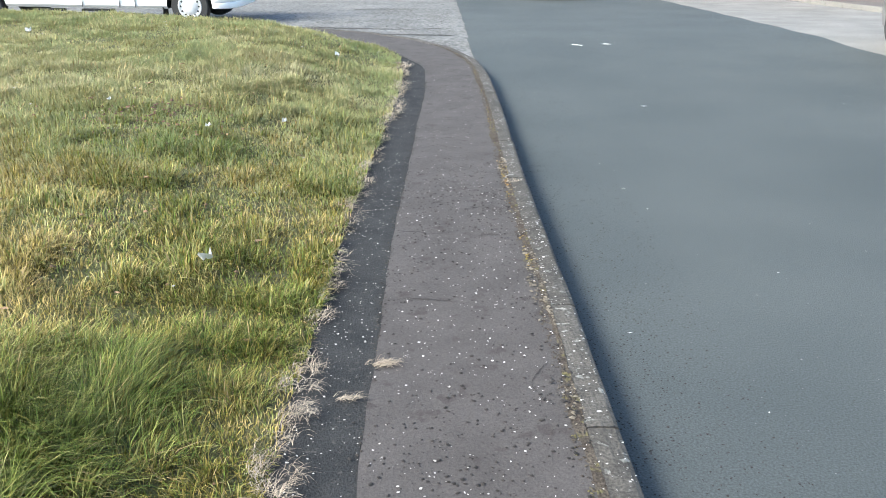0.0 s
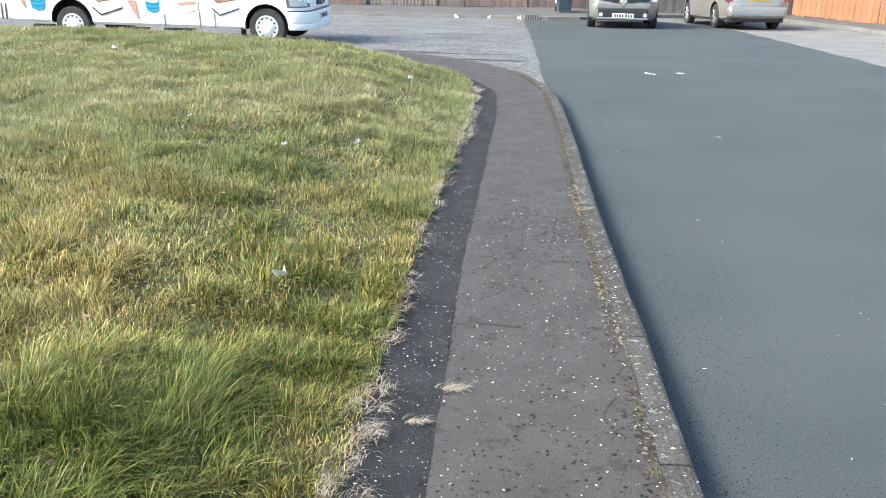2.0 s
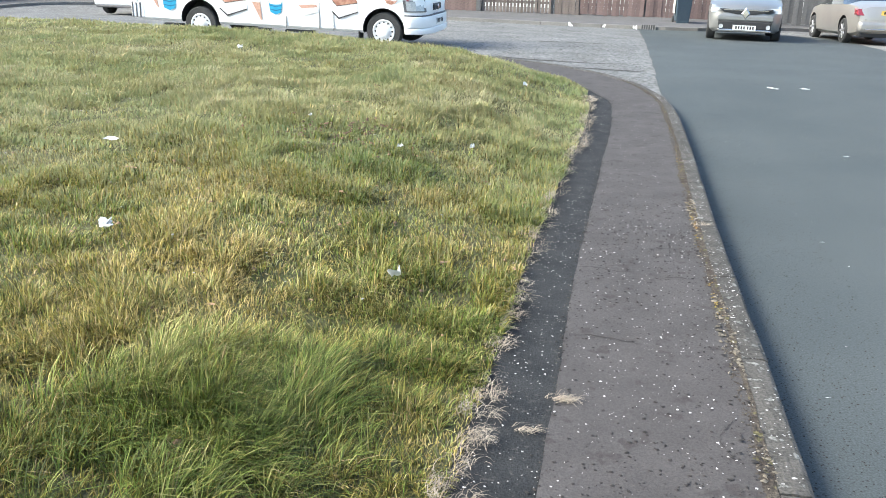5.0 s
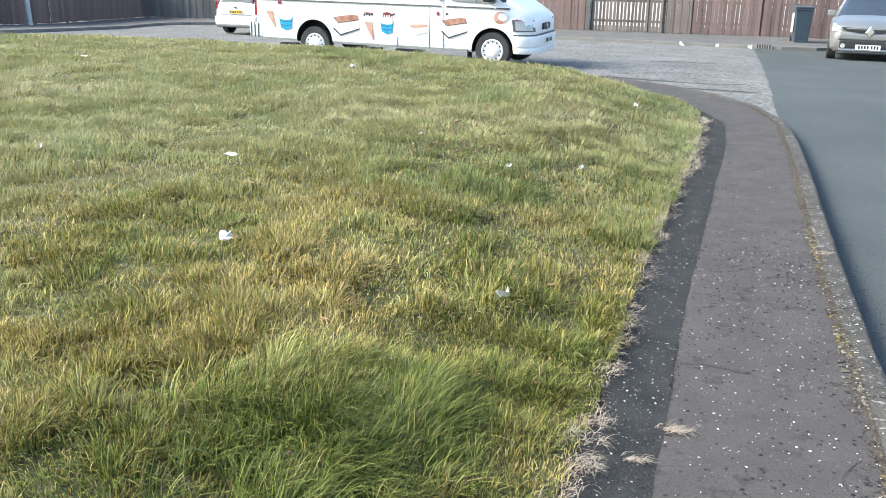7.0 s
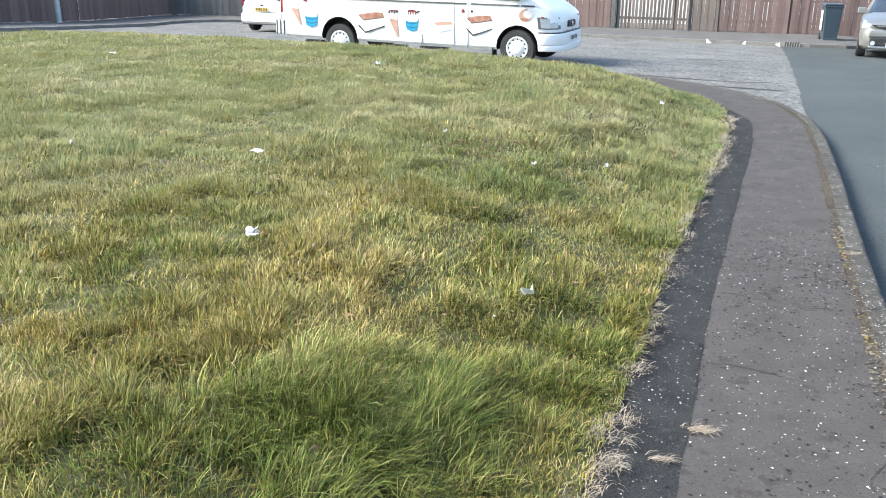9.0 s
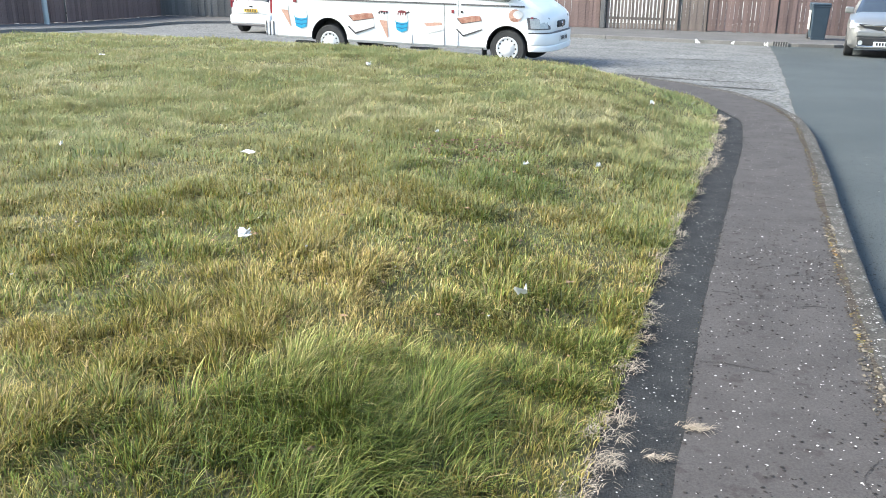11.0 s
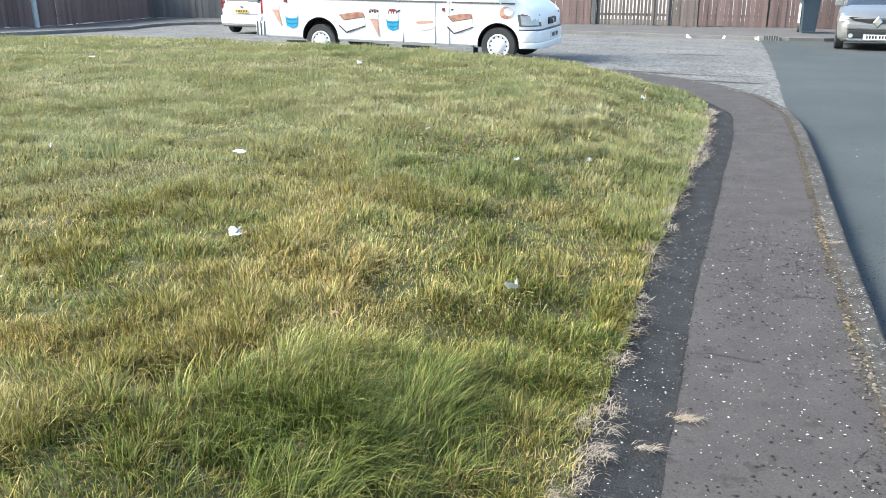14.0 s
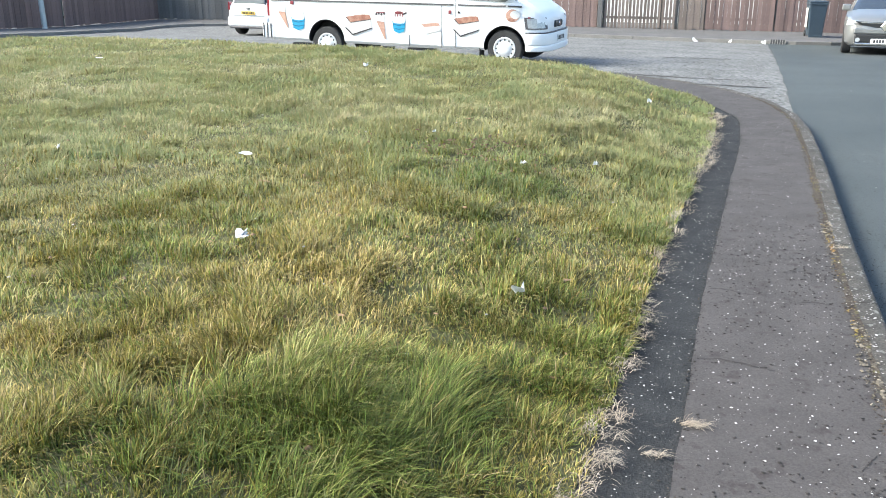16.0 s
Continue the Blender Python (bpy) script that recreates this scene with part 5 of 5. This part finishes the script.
def joint(line, lo, hi, seed):
    v = []
    r = random.Random(seed)
    for i, p in enumerate(line):
        w = lo + (hi - lo) * float(vnoise(i * 0.1, 0.0, 0.22, seed)) * float(0.3 + 0.9 * vnoise(i * 0.1, 0.0, 1.1, seed + 1))
        q = EDGE[K0 - 8 + i]
        d = (p - q).normalized()
        a, b = p - d * (0.006 + 0.012 * r.random()), p + d * w
        v += [(a.x, a.y, 0.0015), (b.x, b.y + r.uniform(-0.02, 0.02), -0.0015)]
    tagged(geo("kerb_joint", v, [(2 * i, 2 * i + 2, 2 * i + 3, 2 * i + 1) for i in range(len(line) - 1)], M_JOINT), "crumbling dirt-filled joint between kerb and footway", "joint", kind="structure")


joint(KERB_IN[K0 - 8:K1 + 12], 0.002, 0.06, 61)
crack("crack", [(0.10, 3.87), (0.22, 3.90), (0.33, 3.86), (0.46, 3.90)], 0.007)
crack("crack", [(0.52, 3.80), (0.62, 3.84), (0.70, 3.82)], 0.008)
crack("crack", [(0.50, 4.22), (0.60, 4.27), (0.72, 4.24)], 0.007)
crack("crack", [(0.08, 3.05), (0.2, 3.08), (0.34, 3.05), (0.5, 3.0)], 0.004)
crack("crack", [(0.66, 2.2), (0.62, 2.35), (0.68, 2.5), (0.66, 2.65)], 0.006)


# torn and broken old surface beside the bend
def seam(points, width, label):
    line = resample(spline(points, 10), 0.06)
    r = random.Random(int(points[0][0] * 31 + 400))
    v = []
    for i, p in enumerate(line):
        w = width * (0.35 + 0.65 * float(vnoise(i * 0.07, 0.0, 0.4, 5))) * min(1, i / 4 + 0.1, (len(line) - 1 - i) / 4 + 0.1)
        z = gz(p.x, p.y) + 0.006
        v += [(p.x + r.uniform(-0.02, 0.02), p.y - w + r.uniform(-0.01, 0.01), z), (p.x + r.uniform(-0.02, 0.02), p.y + w + r.uniform(-0.01, 0.01), z)]
    tagged(geo("asphalt_seam", v, [(2 * i, 2 * i + 2, 2 * i + 3, 2 * i + 1) for i in range(len(line) - 1)], M_CRUMB), label, "road crack", kind="structure")


seam([(0.55, 11.35), (0.1, 11.9), (-0.5, 12.35), (-1.2, 12.75)], 0.12, "dark broken joint where the old road meets the kerb")
seam([(0.95, 12.6), (0.2, 12.75), (-0.5, 12.95), (-1.4, 13.3), (-2.2, 13.6)], 0.11, "dark broken joint across the old road surface")
seam([(0.9, 13.9), (0.3, 13.7), (-0.6, 13.9), (-1.5, 14.3)], 0.07, "dark broken joint across the old road surface")
seam([(0.6, 18.6), (-0.2, 18.75), (-1.0, 18.7)], 0.07, "short dark patch edge in the old road surface")

# ---- litter ----
def scrap(name, x, y, z, size, material, label, category, seed, slim=0.6, tilt=0.0):
    """A crumpled flake of paper or a curled leaf."""
    r = random.Random(seed)
    n = 9
    v = [(0, 0, size * 0.25)]
    for ring, rad in ((0, 0.5), (1, 1.0)):
        for k in range(n):
            a = math.tau * k / n
            d = size * rad * r.uniform(0.45, 1.2)
            v.append((d * math.cos(a), d * slim * math.sin(a), size * (0.12 + (r.uniform(-0.25, 1.15) if slim > 0.5 else r.uniform(0, 0.22)) * (ring + 0.3))))
    f = [(0, 1 + k, 1 + (k + 1) % n) for k in range(n)] + [(1 + k, 1 + n + k, 1 + n + (k + 1) % n, 1 + (k + 1) % n) for k in range(n)]
    low = min(p[2] for p in v)
    v = [(a, b, c - low) for a, b, c in v]
    return tagged(geo(name, v, f, material, place=pose(x, y, z, tilt) @ pose(0, 0, 0, r.uniform(-4, 4), r.uniform(-4, 4), r.uniform(0, 360) if slim > 0.5 else r.uniform(-22, 22))), label, category, "litter")


def tissue(x, y, z):
    """A crumpled tissue whose folded lobes stand up and splay."""
    r = random.Random(5)
    v, f = [], []
    for k in range(8):
        a, rise, size = k * math.tau / 8 + r.uniform(-0.3, 0.3), radians(r.uniform(12, 68)), r.uniform(0.03, 0.062)
        o = len(v)
        for s in (0.0, 0.4, 0.75, 1.0):
            half = size * (0.18, 0.42, 0.36, 0.10)[(0.0, 0.4, 0.75, 1.0).index(s)]
            dist, up = size * s * math.cos(rise), size * s * math.sin(rise) + 0.012 * math.sin(s * 3) + 0.004
            for q in (-1, 0, 1):
                v.append((dist * math.cos(a) - q * half * math.sin(a), dist * math.sin(a) + q * half * math.cos(a), up + (0.006 if q == 0 else r.uniform(-0.004, 0.004)) * s))
        for i in range(3):
            for q in range(2):
                p = o + i * 3 + q
                f.append((p, p + 1, p + 4, p + 3))
    return tagged(geo("tissue", v, f, M_PAPER, place=pose(x, y, z)), "crumpled white paper tissue lying on the grass", "litter", "litter")


def on_lawn(x, y, up=0.03):
    ax, ay = np.array([x]), np.array([y])
    return float(lawn_z(ax, ay, edge_distance(ax, ay))[0]) + up


for i, (x, y, s) in enumerate(((-0.65, 3.17, 0.058), (-1.99, 3.20, 0.060), (-2.85, 4.80, 0.085), (-1.84, 5.78, 0.03), (-0.63, 5.66, 0.035), (-3.76, 9.27, 0.06), (-0.46, 8.3, 0.05), (-7.2, 9.0, 0.10), (-4.05, 4.45, 0.04), (-1.05, 5.2, 0.03))):
    if s == 0.060:
        tissue(x, y, on_lawn(x, y, 0.045))
    elif s > 0.08:
        scrap("paper_scrap", x, y, on_lawn(x, y, 0.07), s * 0.62, M_PAPER, "flattened scrap of white paper on the grass", "litter", 50 + i, 0.45, 6)
    else:
        scrap("paper_scrap", x, y, on_lawn(x, y, 0.09), s * 0.66, M_PAPER, "crumpled scrap of white paper on the grass", "litter", 50 + i, 0.6, 14)
for i, (x, y, s) in enumerate(((-0.48, 1.62, 0.022), (-0.40, 2.62, 0.022), (-0.92, 2.85, 0.02), (-1.22, 2.58, 0.022), (-0.9, 1.75, 0.02), (-1.8, 6.62, 0.04), (-1.72, 7.4, 0.04), (-0.5, 3.6, 0.03), (-2.4, 4.2, 0.035), (-1.18, 4.2, 0.036))):
    scrap("dry_leaf", x, y, on_lawn(x, y, 0.04), s, M_LEAF, "curled brown leaf caught in the grass", "leaf", 80 + i, 0.48)
for i, (x, y, s) in enumerate(((2.87, 11.3, 0.075), (2.46, 11.25, 0.085), (2.33, 7.35, 0.028), (1.56, 4.9, 0.016), (1.11, 2.92, 0.010), (-0.35, 25.95, 0.13), (0.61, 25.75, 0.11), (1.45, 25.55, 0.14), (-10.29, 27.84, 0.075), (-7.47, 27.39, 0.075))):
    scrap("paper_scrap", x, y, gz(x, y) + 0.013, s * (0.7 if y > 20 else 1.0), M_PAPER, "small white scrap of litter on the road", "litter", 120 + i, 0.6 if y > 20 else 0.16)

# petals and dead weeds in the turf
n = 170
x, y = rng.uniform(-6.5, 0.0, n), rng.uniform(1.8, 11, n)
k = inside(x, y)
x, y = x[k], y[k]
chips("fallen_petals", x, y, lawn_z(x, y, edge_distance(x, y)) + 0.045, rng.uniform(0.005, 0.013, len(x)), M_CHIP, "scattered white petals in the turf", "petals", 0.4)
x, y = -1.45 + rng.normal(0, 0.28, 160), 5.55 + rng.normal(0, 0.28, 160)
chips("dead_weeds", x, y, lawn_z(x, y, edge_distance(x, y)) + rng.uniform(0.03, 0.075, 160), rng.uniform(0.006, 0.016, 160), M_WEED, "low patch of reddish brown dead weeds in the turf", "weeds", 0.8)
x, y = rng.uniform(-4.5, -0.15, 260), rng.uniform(1.4, 6, 260)
k = inside(x, y)
x, y = x[k], y[k]
chips("leaf_bits", x, y, lawn_z(x, y, edge_distance(x, y)) + rng.uniform(0.01, 0.05, len(x)), rng.uniform(0.006, 0.016, len(x)), M_LEAF, "bits of dry brown leaf in the turf", "leaves", 0.8)
